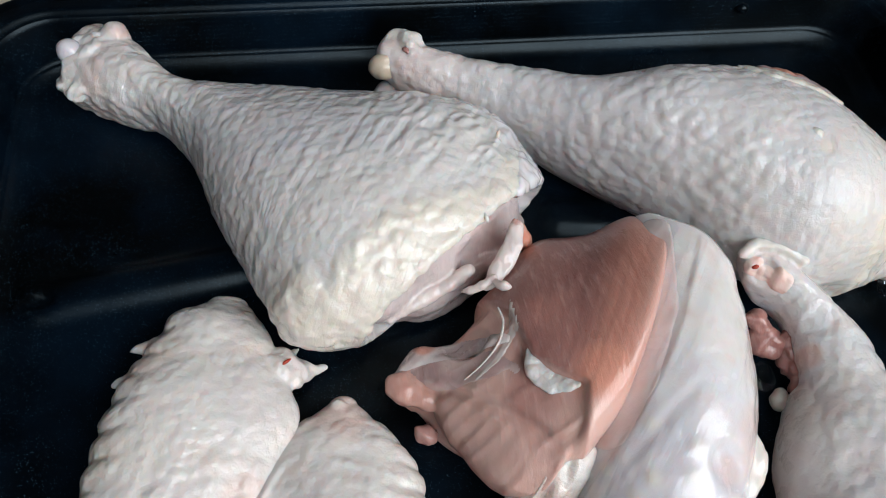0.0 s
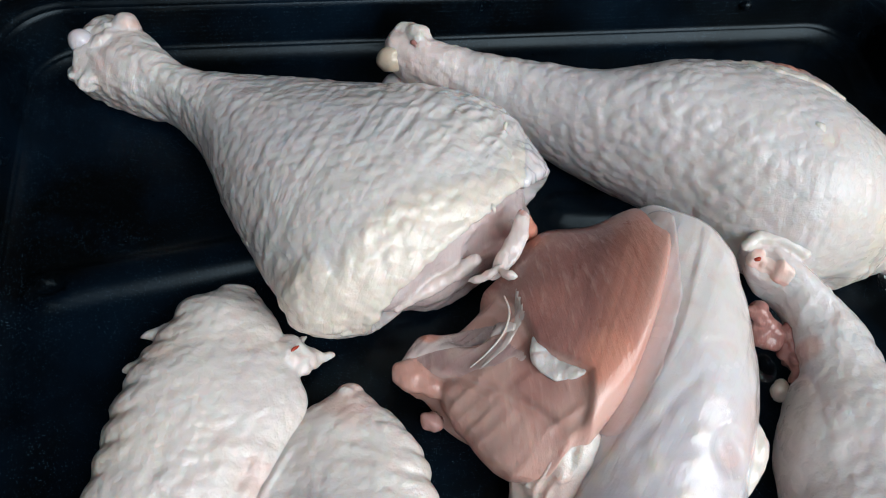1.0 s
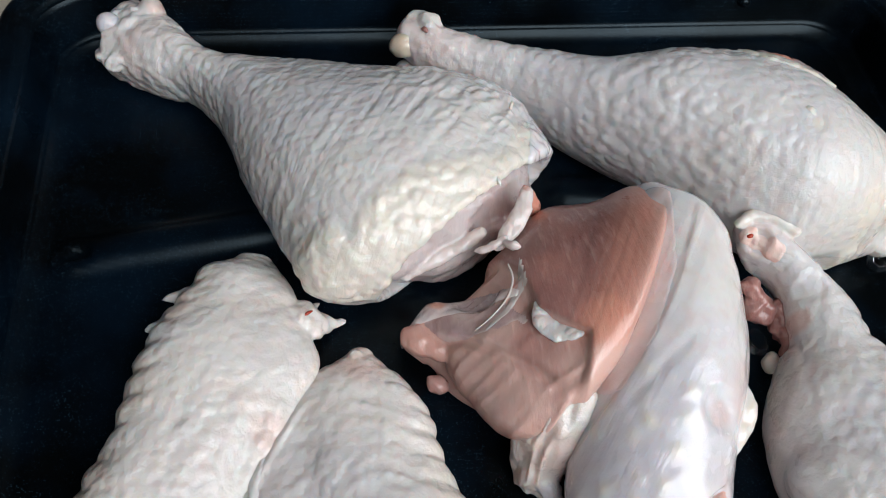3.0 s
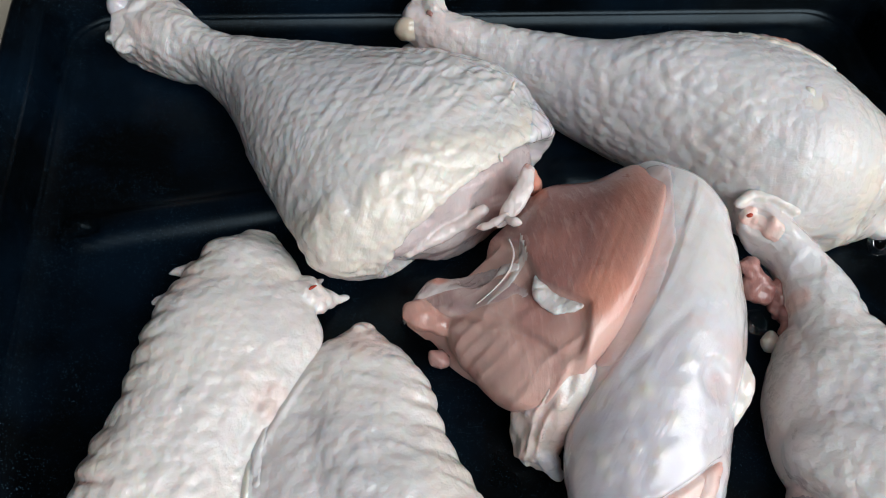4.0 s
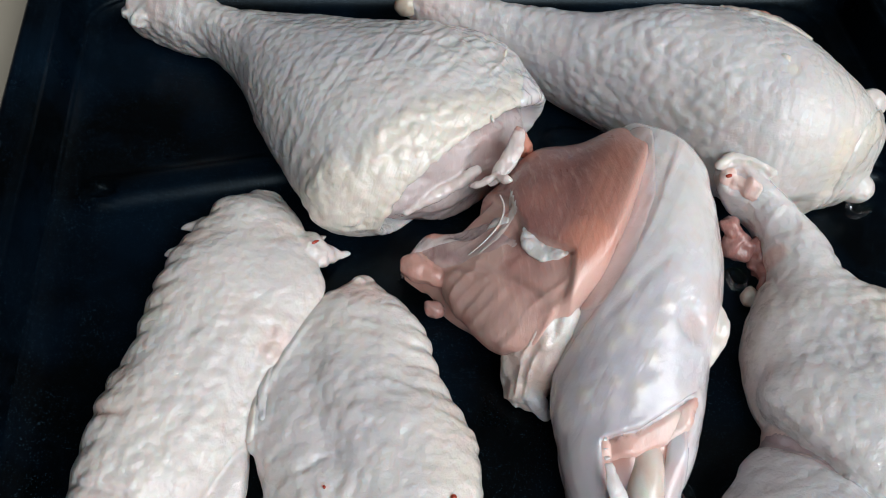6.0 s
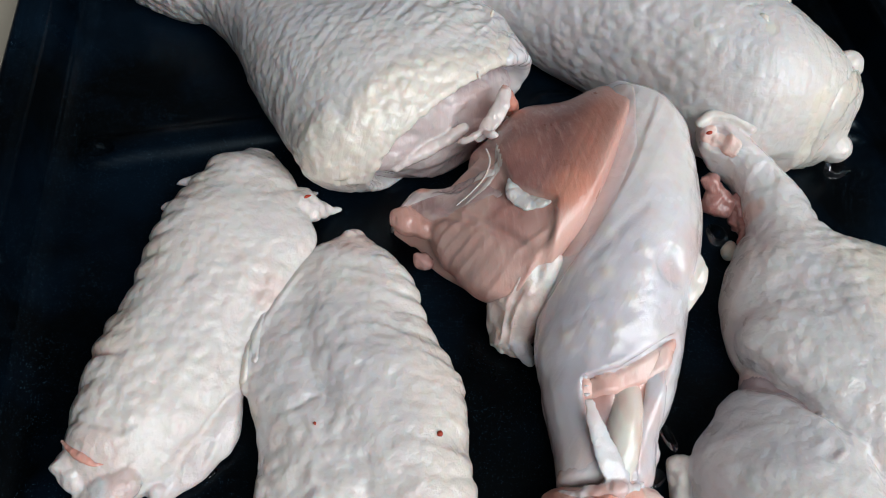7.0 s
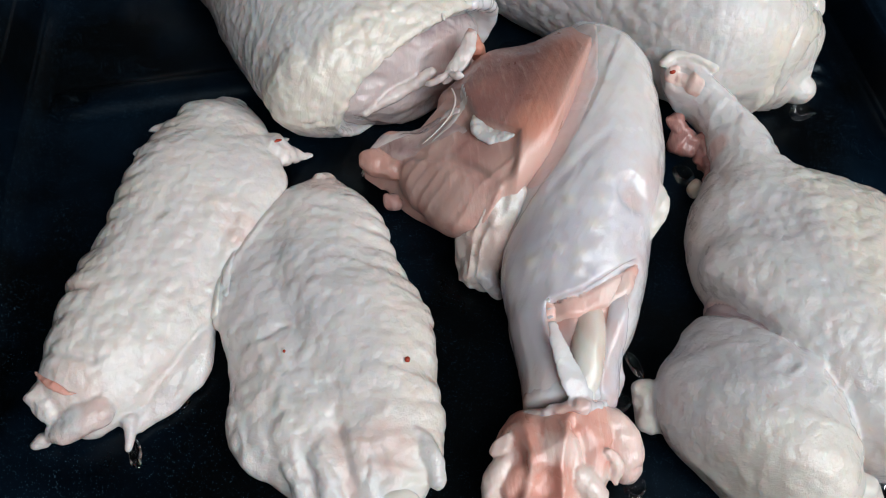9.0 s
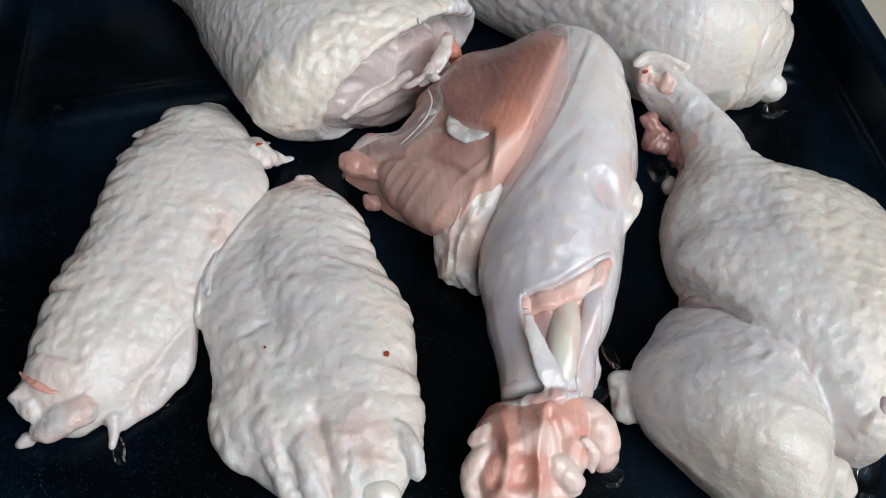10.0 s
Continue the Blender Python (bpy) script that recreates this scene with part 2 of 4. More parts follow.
def grid_mesh(name, rings, material, parent, label="", shape=None, paint=None, caps=True):
    """Closes rings of points (rows, around, 3) into a skin. shape(p, s, c) gives metres to push out, where s runs 0..1 along and c
    is the direction round the section; paint(p, s) gives attributes."""
    rows, around, _ = rings.shape
    du = np.roll(rings, -1, 1) - np.roll(rings, 1, 1)
    ds = np.gradient(rings, axis=0)
    normal = np.cross(du, ds)
    length = np.linalg.norm(normal, axis=2, keepdims=True)
    normal = normal / np.maximum(length, 1e-12)
    centre = rings.mean(1, keepdims=True)
    if ((rings - centre) * normal).sum() < 0:
        normal = -normal
    p = rings.reshape(-1, 3)
    s = np.repeat(np.linspace(0, 1, rows), around)
    c = np.tile(np.arange(around) * 2 * np.pi / around, rows)
    if shape:
        fade = np.clip(p[:, 2] / 0.004, 0, 1)
        p = p + normal.reshape(-1, 3) * (shape(p, s, c) * fade)[:, None]
        p[:, 2] = np.maximum(p[:, 2], 0.0003)
    a = np.arange(rows * around).reshape(rows, around)
    b = np.roll(a, -1, 1)
    quads = np.stack([a[:-1], a[1:], b[1:], b[:-1]], -1).reshape(-1, 4)
    faces = quads.tolist()
    verts = p.tolist()
    if caps:
        for ring in (0, rows - 1):
            verts.append(p.reshape(rows, around, 3)[ring].mean(0).tolist())
            k = len(verts) - 1
            faces += [(int(a[ring][j]), int(b[ring][j]), k) if ring else (int(b[ring][j]), int(a[ring][j]), k) for j in range(around)]
    data = bpy.data.meshes.new(name)
    data.from_pydata(verts, [], faces)
    data.materials.append(material)
    data.polygons.foreach_set("use_smooth", [True] * len(data.polygons))
    masks = paint(p, s) if paint else {}
    for key in ("blush", "cream", "grey"):
        if key in masks:
            layer = data.attributes.new(key, "FLOAT", "POINT")
            values = np.zeros(len(verts), np.float32)
            values[: len(p)] = np.clip(masks[key], 0, 1)
            layer.data.foreach_set("value", values)
    bm = bmesh.new()
    bm.from_mesh(data)
    bmesh.ops.recalc_face_normals(bm, faces=bm.faces)
    bm.to_mesh(data)
    bm.free()
    ob = new(name, data)
    ob.parent = parent
    SURFACE[ob.name] = p.reshape(rows, around, 3)
    return tagged(ob, label)


SURFACE = {}


def patch(name, host, mask, thick, material, label="", ragged=0.35, size=0.006, salt=0, paint=None):
    """A thin piece of tissue lying on a host's surface and sinking into it at its edge. mask(p) gives 0..1 in plan; thick in mm."""
    grid = SURFACE[host.name]
    rows, around, _ = grid.shape
    normal = np.cross(np.roll(grid, -1, 1) - np.roll(grid, 1, 1), np.gradient(grid, axis=0))
    normal /= np.maximum(np.linalg.norm(normal, axis=2, keepdims=True), 1e-12)
    if ((grid - grid.mean(1, keepdims=True)) * normal).sum() < 0:
        normal = -normal
    p = grid.reshape(-1, 3)
    f = np.clip(mask(p) + ragged * fractal(p, size, salt + 200) * (mask(p) > 0.02), 0, 1)
    lift = (f - 0.32) / 0.68
    lift = np.where(lift > 0, np.sqrt(np.maximum(lift, 0)), lift * 2.2 / thick) * thick / 1000
    q = p + normal.reshape(-1, 3) * (lift + 0.12 * thick / 1000 * fractal(p, size * 0.6, salt + 210))[:, None]
    a = np.arange(rows * around).reshape(rows, around)
    b = np.roll(a, -1, 1)
    quads = np.stack([a[:-1], a[1:], b[1:], b[:-1]], -1).reshape(-1, 4)
    quads = quads[(f[quads] > 0.04).any(1)]
    used, index = np.unique(quads, return_inverse=True)
    data = bpy.data.meshes.new(name)
    data.from_pydata(q[used].tolist(), [], index.reshape(-1, 4).tolist())
    data.materials.append(material)
    data.polygons.foreach_set("use_smooth", [True] * len(data.polygons))
    for key, values in (paint(q[used]) if paint else {}).items():
        data.attributes.new(key, "FLOAT", "POINT").data.foreach_set("value", np.clip(values, 0, 1).astype(np.float32))
    bm = bmesh.new()
    bm.from_mesh(data)
    islands, seen = [], set()
    for v in bm.verts:
        if v not in seen:
            group, queue = [], [v]
            seen.add(v)
            while queue:
                w = queue.pop()
                group.append(w)
                for e in w.link_edges:
                    o = e.other_vert(w)
                    if o not in seen:
                        seen.add(o)
                        queue.append(o)
            islands.append(group)
    islands.sort(key=len)
    bmesh.ops.delete(bm, geom=[v for group in islands[:-1] for v in group], context="VERTS")
    bmesh.ops.recalc_face_normals(bm, faces=bm.faces)
    bm.to_mesh(data)
    bm.free()
    ob = new(name, data)
    ob.parent = host.parent
    return tagged(ob, label)


def fuse(host, others, voxel=0.0008, relax=2, tint=None):
    """Grows a host and the lumps on it into one continuous skin with soft joins. tint: attributes for lumps that bring none of their own."""
    verts, faces, masks, base = [], [], [], 0
    for ob in (host, *others):
        d = ob.data
        co = np.empty(len(d.vertices) * 3)
        d.vertices.foreach_get("co", co)
        verts.append(co.reshape(-1, 3))
        faces += [[base + v for v in f.vertices] for f in d.polygons]
        base += len(d.vertices)
        layer = np.zeros((len(d.vertices), 3), np.float32)
        for k, key in enumerate(("blush", "cream", "grey")):
            if key in d.attributes:
                d.attributes[key].data.foreach_get("value", got := np.zeros(len(d.vertices), np.float32))
                layer[:, k] = got
            elif ob is not host and tint:
                layer[:, k] = tint.get(key, 0.0)
        masks.append(layer)
    verts, masks = np.concatenate(verts), np.concatenate(masks)
    rough = bpy.data.meshes.new("joined")
    rough.from_pydata(verts.tolist(), [], faces)
    temp = new("joined", rough)
    voxels = temp.modifiers.new("voxels", "REMESH")
    voxels.mode, voxels.voxel_size, voxels.use_smooth_shade = "VOXEL", voxel, True
    ease = temp.modifiers.new("ease", "SMOOTH")
    ease.factor, ease.iterations = 0.5, relax
    done = bpy.data.meshes.new_from_object(temp.evaluated_get(bpy.context.evaluated_depsgraph_get()))
    bpy.data.objects.remove(temp)
    tree = KDTree(len(verts))
    for k, v in enumerate(verts.tolist()):
        tree.insert(v, k)
    tree.balance()
    values = np.array([masks[[hit[1] for hit in tree.find_n(v.co, 5)]].mean(0) for v in done.vertices], np.float32)
    for k, key in enumerate(("blush", "cream", "grey")):
        layer = done.attributes.get(key) or done.attributes.new(key, "FLOAT", "POINT")
        layer.data.foreach_set("value", values[:, k].copy())
    done.materials.clear()
    done.materials.append(host.data.materials[0])
    done.polygons.foreach_set("use_smooth", [True] * len(done.polygons))
    done.name = host.data.name
    host.data = done
    for ob in others:
        bpy.data.objects.remove(ob)
    return host


def on(host, x, y):
    """Height (mm) of a lump's top at a place in plan (mm)."""
    p = SURFACE[host.name].reshape(-1, 3) * 1000
    d = np.hypot(p[:, 0] - x, p[:, 1] - y)
    return float(p[d < d.min() + 1.5, 2].max())


def along(p, points, soft=0.5):
    """1 on a bent stripe in plan, falling to 0 at its edge. Points in mm: x, y, half width."""
    xy = p[:, :2] * 1000
    best = np.zeros(len(p))
    for (x0, y0, r0), (x1, y1, r1) in zip(points[:-1], points[1:]):
        d = np.array((x1 - x0, y1 - y0), float)
        t = np.clip(((xy - (x0, y0)) @ d) / (d @ d), 0, 1)
        far = np.linalg.norm(xy - (x0, y0) - t[:, None] * d, axis=1) / (r0 + (r1 - r0) * t)
        f = np.clip((1.15 - far) / soft, 0, 1)
        best = np.maximum(best, f * f * (3 - 2 * f))
    return best


def trail(p, points):
    """Distance (mm) in plan to a bent line, positive on its left side, and how far along it (0..1) the nearest point lies."""
    xy = p[:, :2] * 1000
    pts = np.asarray(points, float)
    span = np.r_[0, np.cumsum(np.linalg.norm(np.diff(pts, axis=0), axis=1))]
    best, side, at = np.full(len(p), 1e9), np.ones(len(p)), np.zeros(len(p))
    for k, (a, b) in enumerate(zip(pts[:-1], pts[1:])):
        d = b - a
        t = np.clip(((xy - a) @ d) / (d @ d), 0, 1)
        off = xy - a - t[:, None] * d
        far = np.linalg.norm(off, axis=1)
        closer = far < best
        best = np.where(closer, far, best)
        side = np.where(closer, np.sign(d[0] * off[:, 1] - d[1] * off[:, 0]), side)
        at = np.where(closer, (span[k] + t * (span[k + 1] - span[k])) / span[-1], at)
    return best * np.where(side == 0, 1, side), at


def groove(p, points, half=1.5):
    """1 in the bed of a crease along a bent line in plan (mm), fading at its banks and its ends."""
    far, at = trail(p, points)
    return np.exp(-((far / half) ** 2)) * step(at / 0.15 + 0.25) * step((1 - at) / 0.15 + 0.25)


def lapped(p, points, reach=9.0, bank=1.2):
    """The edge of a skin sheet that lies over its neighbour: 1 at the edge on the line's left side, easing off over reach (mm), 0 beyond the edge."""
    far, at = trail(p, points)
    return step((far + bank) / (2 * bank)) * np.exp(-np.maximum(far, 0) / reach) * step(at / 0.12) * step((1 - at) / 0.12)


def body(name, stations, material, parent, label="", step=1.0, shape=None, paint=None, start=8, end=8, skew=0.0, round_top=1.0, overhang=0.0, lip=False):
    """A lump laid on the tray. Stations in mm: one side x, y; the other side x, y; height of the widest line; height of the top; height of the underside if it
    is lifted. start and end: how far its rounded ends reach past the first and last station. skew: how far the crest lies towards the second side. overhang: how
    far the top leans out over the last station. lip: the last end turns in on itself, as cut skin does."""
    st = np.array([(*r, 0.3) if len(r) == 6 else r for r in stations], float)
    mid = (st[:, 0:2] + st[:, 2:4]) / 2
    length = np.linalg.norm(np.diff(mid, axis=0), axis=1).sum()
    girth = 2.2 * max(np.linalg.norm(st[:, 0:2] - st[:, 2:4], axis=1)) + 2 * st[:, 5].max() * 0.6
    rows, around = max(8, int(length / step)), max(16, int(girth / step))
    st = np.c_[spline(st, rows), np.ones(rows)]
    pieces = [st]
    for side, reach in ((0, start), (-1, end)):
        tip, inner = st[side], st[1 if side == 0 else -2]
        way = ((tip[:2] + tip[2:4]) - (inner[:2] + inner[2:4])) / 2
        way = way / max(np.linalg.norm(way), 1e-9)
        m = (tip[:2] + tip[2:4]) / 2
        extra = []
        if side == -1 and lip:
            plan = [(0.99, 1.2), (0.965, 1.6), (0.94, 1.0), (0.925, -0.8), (0.91, -3.5), (0.90, -7.0), (0.5, -8.0)]
        else:
            k = max(4, int(reach / step))
            plan = [(max(math.sqrt(max(0.0, 1 - f * f)), 0.03), reach * f) for f in np.sin(np.linspace(0, np.pi / 2, k + 1))[1:]]
        for g, far in plan:
            row = tip.copy()
            row[:2] = m + (tip[:2] - m) * g + way * far
            row[2:4] = m + (tip[2:4] - m) * g + way * far
            row[5] = tip[4] + (tip[5] - tip[4]) * g
            row[7] = g
            extra.append(row)
        pieces = [np.array(extra[::-1])] + pieces if side == 0 else pieces + [np.array(extra)]
    st = np.concatenate(pieces)
    th = np.linspace(0, 2 * np.pi, around, endpoint=False)
    co, si = np.cos(th), np.sin(th)
    m, half = (st[:, 0:2] + st[:, 2:4]) / 2, (st[:, 2:4] - st[:, 0:2]) / 2
    xy = m[:, None, :] + half[:, None, :] * co[None, :, None]
    up = st[:, 4:5] + (st[:, 5:6] - st[:, 4:5]) * (np.maximum(si, 0) ** round_top * (1 + skew * co))[None]
    down = np.minimum(1.0, 1.35 * np.maximum(-si, 0))[None] * (st[:, 4:5] - st[:, 6:7]) * st[:, 7:8]
    z = up - down
    if overhang:
        late = np.clip((np.arange(len(st)) / len(st) - 0.68) / 0.3, 0, 1)[:, None]
        chord = half[-8] / np.linalg.norm(half[-8])
        out = np.array((-chord[1], chord[0]))
        if out @ (m[-1] - m[len(m) // 2]) < 0:
            out = -out
        xy = xy + (late * late * overhang * (z / st[:, 5:6].max() - 0.25))[..., None] * out
    rings = np.concatenate([xy, z[..., None]], -1) / 1000
    return grid_mesh(name, rings, material, parent, label, shape, paint)


def strand(name, points, material, parent, label="", around=14, step=0.8, flat=1.0, wobble=0.3, paint=None):
    """A tapered cord or scrap. Points in mm: x, y, z, radius."""
    pts = np.asarray(points, float)
    length = np.linalg.norm(np.diff(pts[:, :3], axis=0), axis=1).sum()
    st = spline(pts, max(8, int(length / step)))
    way = np.gradient(st[:, :3], axis=0)
    way /= np.linalg.norm(way, axis=1, keepdims=True)
    side = np.cross(way, (0.0, 0.0, 1.0))
    side /= np.maximum(np.linalg.norm(side, axis=1, keepdims=True), 1e-6)
    over = np.cross(side, way)
    end = np.minimum(np.arange(len(st)), np.arange(len(st))[::-1]) * length / len(st)
    r = st[:, 3:4] * np.sqrt(np.clip(1 - (1 - np.clip(end / np.maximum(st[:, 3], 0.3), 0, 1)) ** 2, 0.004, 1))[:, None]
    th = np.linspace(0, 2 * np.pi, around, endpoint=False)
    rings = st[:, None, :3] + r[:, :, None] * (np.cos(th)[None, :, None] * side[:, None] + flat * np.sin(th)[None, :, None] * over[:, None])
    size = float(pts[:, 3].mean()) / 1000
    return grid_mesh(name, rings / 1000, material, parent, label, lambda p, s, c: wobble * size * (fractal(p, size * 2.2, 5) + 0.25 * fractal(p, size * 0.7, 8) - 0.9 * np.maximum(0, 0.35 - np.abs(rough_noise(p, size * 1.7, 12)))), paint)


def thing(name, label, category, group="", at=(0, 0, 0)):
    ob = new(name)
    ob.location = at
    ob.empty_display_size = 0.02
    return tagged(ob, label, category, group)


# ---- the room, table and tray ----
def room():
    # Unseen shell, added to enclose the table and limit bounced light.
    bm = bmesh.new()
    box(bm, -1.7, -1.15, -0.80, 2.2, 1.6, -0.76)
    tagged(link_mesh("floor", bm, FLOORING, smooth=False), "dark brown floor added out of view under the table", "floor", kind="structure")
    bm = bmesh.new()
    box(bm, -1.7, -1.15, 2.35, 2.2, 1.6, 2.4)
    tagged(link_mesh("ceiling", bm, PAINT, smooth=False), "plain dark ceiling added out of view above the table", "ceiling", kind="structure")
    for name, b in (("wall_north", (-1.6, 1.5, 2.1, 1.6)), ("wall_east", (2.1, -1.0, 2.2, 1.6)), ("wall_west", (-1.7, -1.0, -1.6, 1.6))):
        bm = bmesh.new()
        box(bm, b[0], b[1], -0.76, b[2], b[3], 2.35)
        tagged(link_mesh(name, bm, PAINT, smooth=False), "plain dark grey wall added out of view round the table", "wall", kind="structure")
    x, y, z, w, h = WINDOW
    bm = bmesh.new()
    for x0, z0, x1, z1 in ((-1.7, -0.76, 2.2, z), (-1.7, z + h, 2.2, 2.35), (-1.7, z, x, z + h), (x + w, z, 2.2, z + h)):
        box(bm, x0, y - 0.15, z0, x1, y, z1)
    tagged(link_mesh("wall_south", bm, PAINT, smooth=False), "plain dark grey wall with a wide window opening, added out of view", "wall", kind="structure")
    win = tagged(new("window_1"), "white framed window letting in daylight", "window", kind="structure")
    bm = bmesh.new()
    for x0, z0, x1, z1 in ((x, z, x + w, z + 0.05), (x, z + h - 0.05, x + w, z + h), (x, z + 0.05, x + 0.05, z + h - 0.05), (x + w - 0.05, z + 0.05, x + w, z + h - 0.05)):
        box(bm, x0, y - 0.13, z0, x1, y - 0.08, z1, 0.004)
    link_mesh("window_frame", bm, FRAME, win)


room()
bm = bmesh.new()
box(bm, -0.62, -0.48, -0.0345, 0.68, 0.52, -0.0015, 0.004)
table = thing("table", "beige kitchen table under the baking tray", "table", at=(0, 0, -0.76))
top = link_mesh("tabletop", bm, TABLE, table)
top.location = (0, 0, 0.76)
for lx in (-0.56, 0.62):
    for ly in (-0.42, 0.46):
        bm = bmesh.new()
        box(bm, lx - 0.025, ly - 0.025, 0, lx + 0.025, ly + 0.025, 0.7255, 0.004)
        link_mesh("leg", bm, TABLE, table)


def rounded_ring(hx, hy, r, per):
    """Points round a rectangle of half sizes hx, hy with corner radius r."""
    out = []
    for k, (sx, sy) in enumerate(((1, 1), (-1, 1), (-1, -1), (1, -1))):
        cx, cy = sx * (hx - r), sy * (hy - r)
        a0 = k * np.pi / 2
        for t in np.linspace(0, np.pi / 2, per):
            out.append((cx + r * math.cos(a0 + t), cy + r * math.sin(a0 + t)))
    out = np.array(out)
    full = []
    for k in range(4):
        arc = out[k * per:(k + 1) * per]
        nxt = out[((k + 1) % 4) * per]
        full += list(arc) + [arc[-1] + (nxt - arc[-1]) * f for f in np.linspace(0, 1, 122)[1:-1]]
    return np.array(full)


def rib(x, y, x0, y0, x1, y1, half, height):
    """A pressed rib with round ends."""
    d = np.array((x1 - x0, y1 - y0))
    t = np.clip(((x - x0) * d[0] + (y - y0) * d[1]) / (d @ d), 0, 1)
    far = np.hypot(x - x0 - t * d[0], y - y0 - t * d[1])
    return height * step((half - far) / (half * 0.75))


def baking_tray():
    hx, hy, cy = 0.2335, 0.2085, -0.0245
    levels = [(-0.0005, 0.0252), (-0.0012, 0.0268), (0.0, 0.0282), (0.0015, 0.0288), (0.003, 0.0284)]
    levels += [(0.004 + 0.001 * k, 0.0280) for k in range(6)]
    levels += [(0.0100 + 0.0006 * k, 0.0280 - 0.0022 * step(k / 6)) for k in range(1, 7)]
    levels += [(0.0140 + 0.0008 * k, 0.0256 - 0.0026 * k) for k in range(0, 9)]
    levels += [(0.0212 + 0.0008 * k, 0.0048 * (1 - k / 12) ** 2.2) for k in range(0, 13)]
    levels += [(d, 0.0) for d in np.arange(0.0325, 0.207, 0.0022)]
    rings = []
    for inset, z in levels:
        ring = rounded_ring(hx - inset, hy - inset, max(0.036 - inset * 0.55, 0.0006), 16)
        rings.append(np.c_[ring[:, 0], ring[:, 1] + cy, np.full(len(ring), z)])
    p = np.array(rings)
    x, y = p[..., 0], p[..., 1]
    inside = (p[..., 2] < 0.0035)
    emboss = rib(x, y, -0.194, 0.0325, -0.03, 0.056, 0.0125, 0.0042) + rib(x, y, 0.03, 0.056, 0.191, 0.034, 0.0125, 0.0042)
    for sx in (-1, 1):
        emboss -= rib(x, y, sx * 0.199, 0.0315, sx * 0.190, 0.0335, 0.0050, 0.0045)
    p[..., 2] += np.where(inside, np.maximum(emboss, 0), 0)
    under = p.copy()
    under[..., 2] -= 0.0012
    tray = thing("baking_tray", "blue-black speckled enamel baking tray lying on a beige table", "baking tray")
    for name, rows, flip in (("pan", p, False), ("underside", under, True)):
        r, a, _ = rows.shape
        i = np.arange(r * a).reshape(r, a)
        j = np.roll(i, -1, 1)
        faces = np.stack([i[:-1], j[:-1], j[1:], i[1:]], -1).reshape(-1, 4)
        data = bpy.data.meshes.new(name)
        data.from_pydata(rows.reshape(-1, 3).tolist(), [], (faces[:, ::-1] if flip else faces).tolist())
        data.materials.append(ENAMEL)
        data.polygons.foreach_set("use_smooth", [True] * len(data.polygons))
        new(name, data).parent = tray
    strand("enamel_bead", [(147, 167.5, 17.5, 1.5), (151, 167.0, 18, 3.0), (155, 167.5, 17.5, 1.5)], ENAMEL, tray, "", 20, wobble=0.1)
    return tray


baking_tray()


# ---- the meat ----
LEGS, WINGS = "turkey legs on the tray", "turkey wings on the tray"


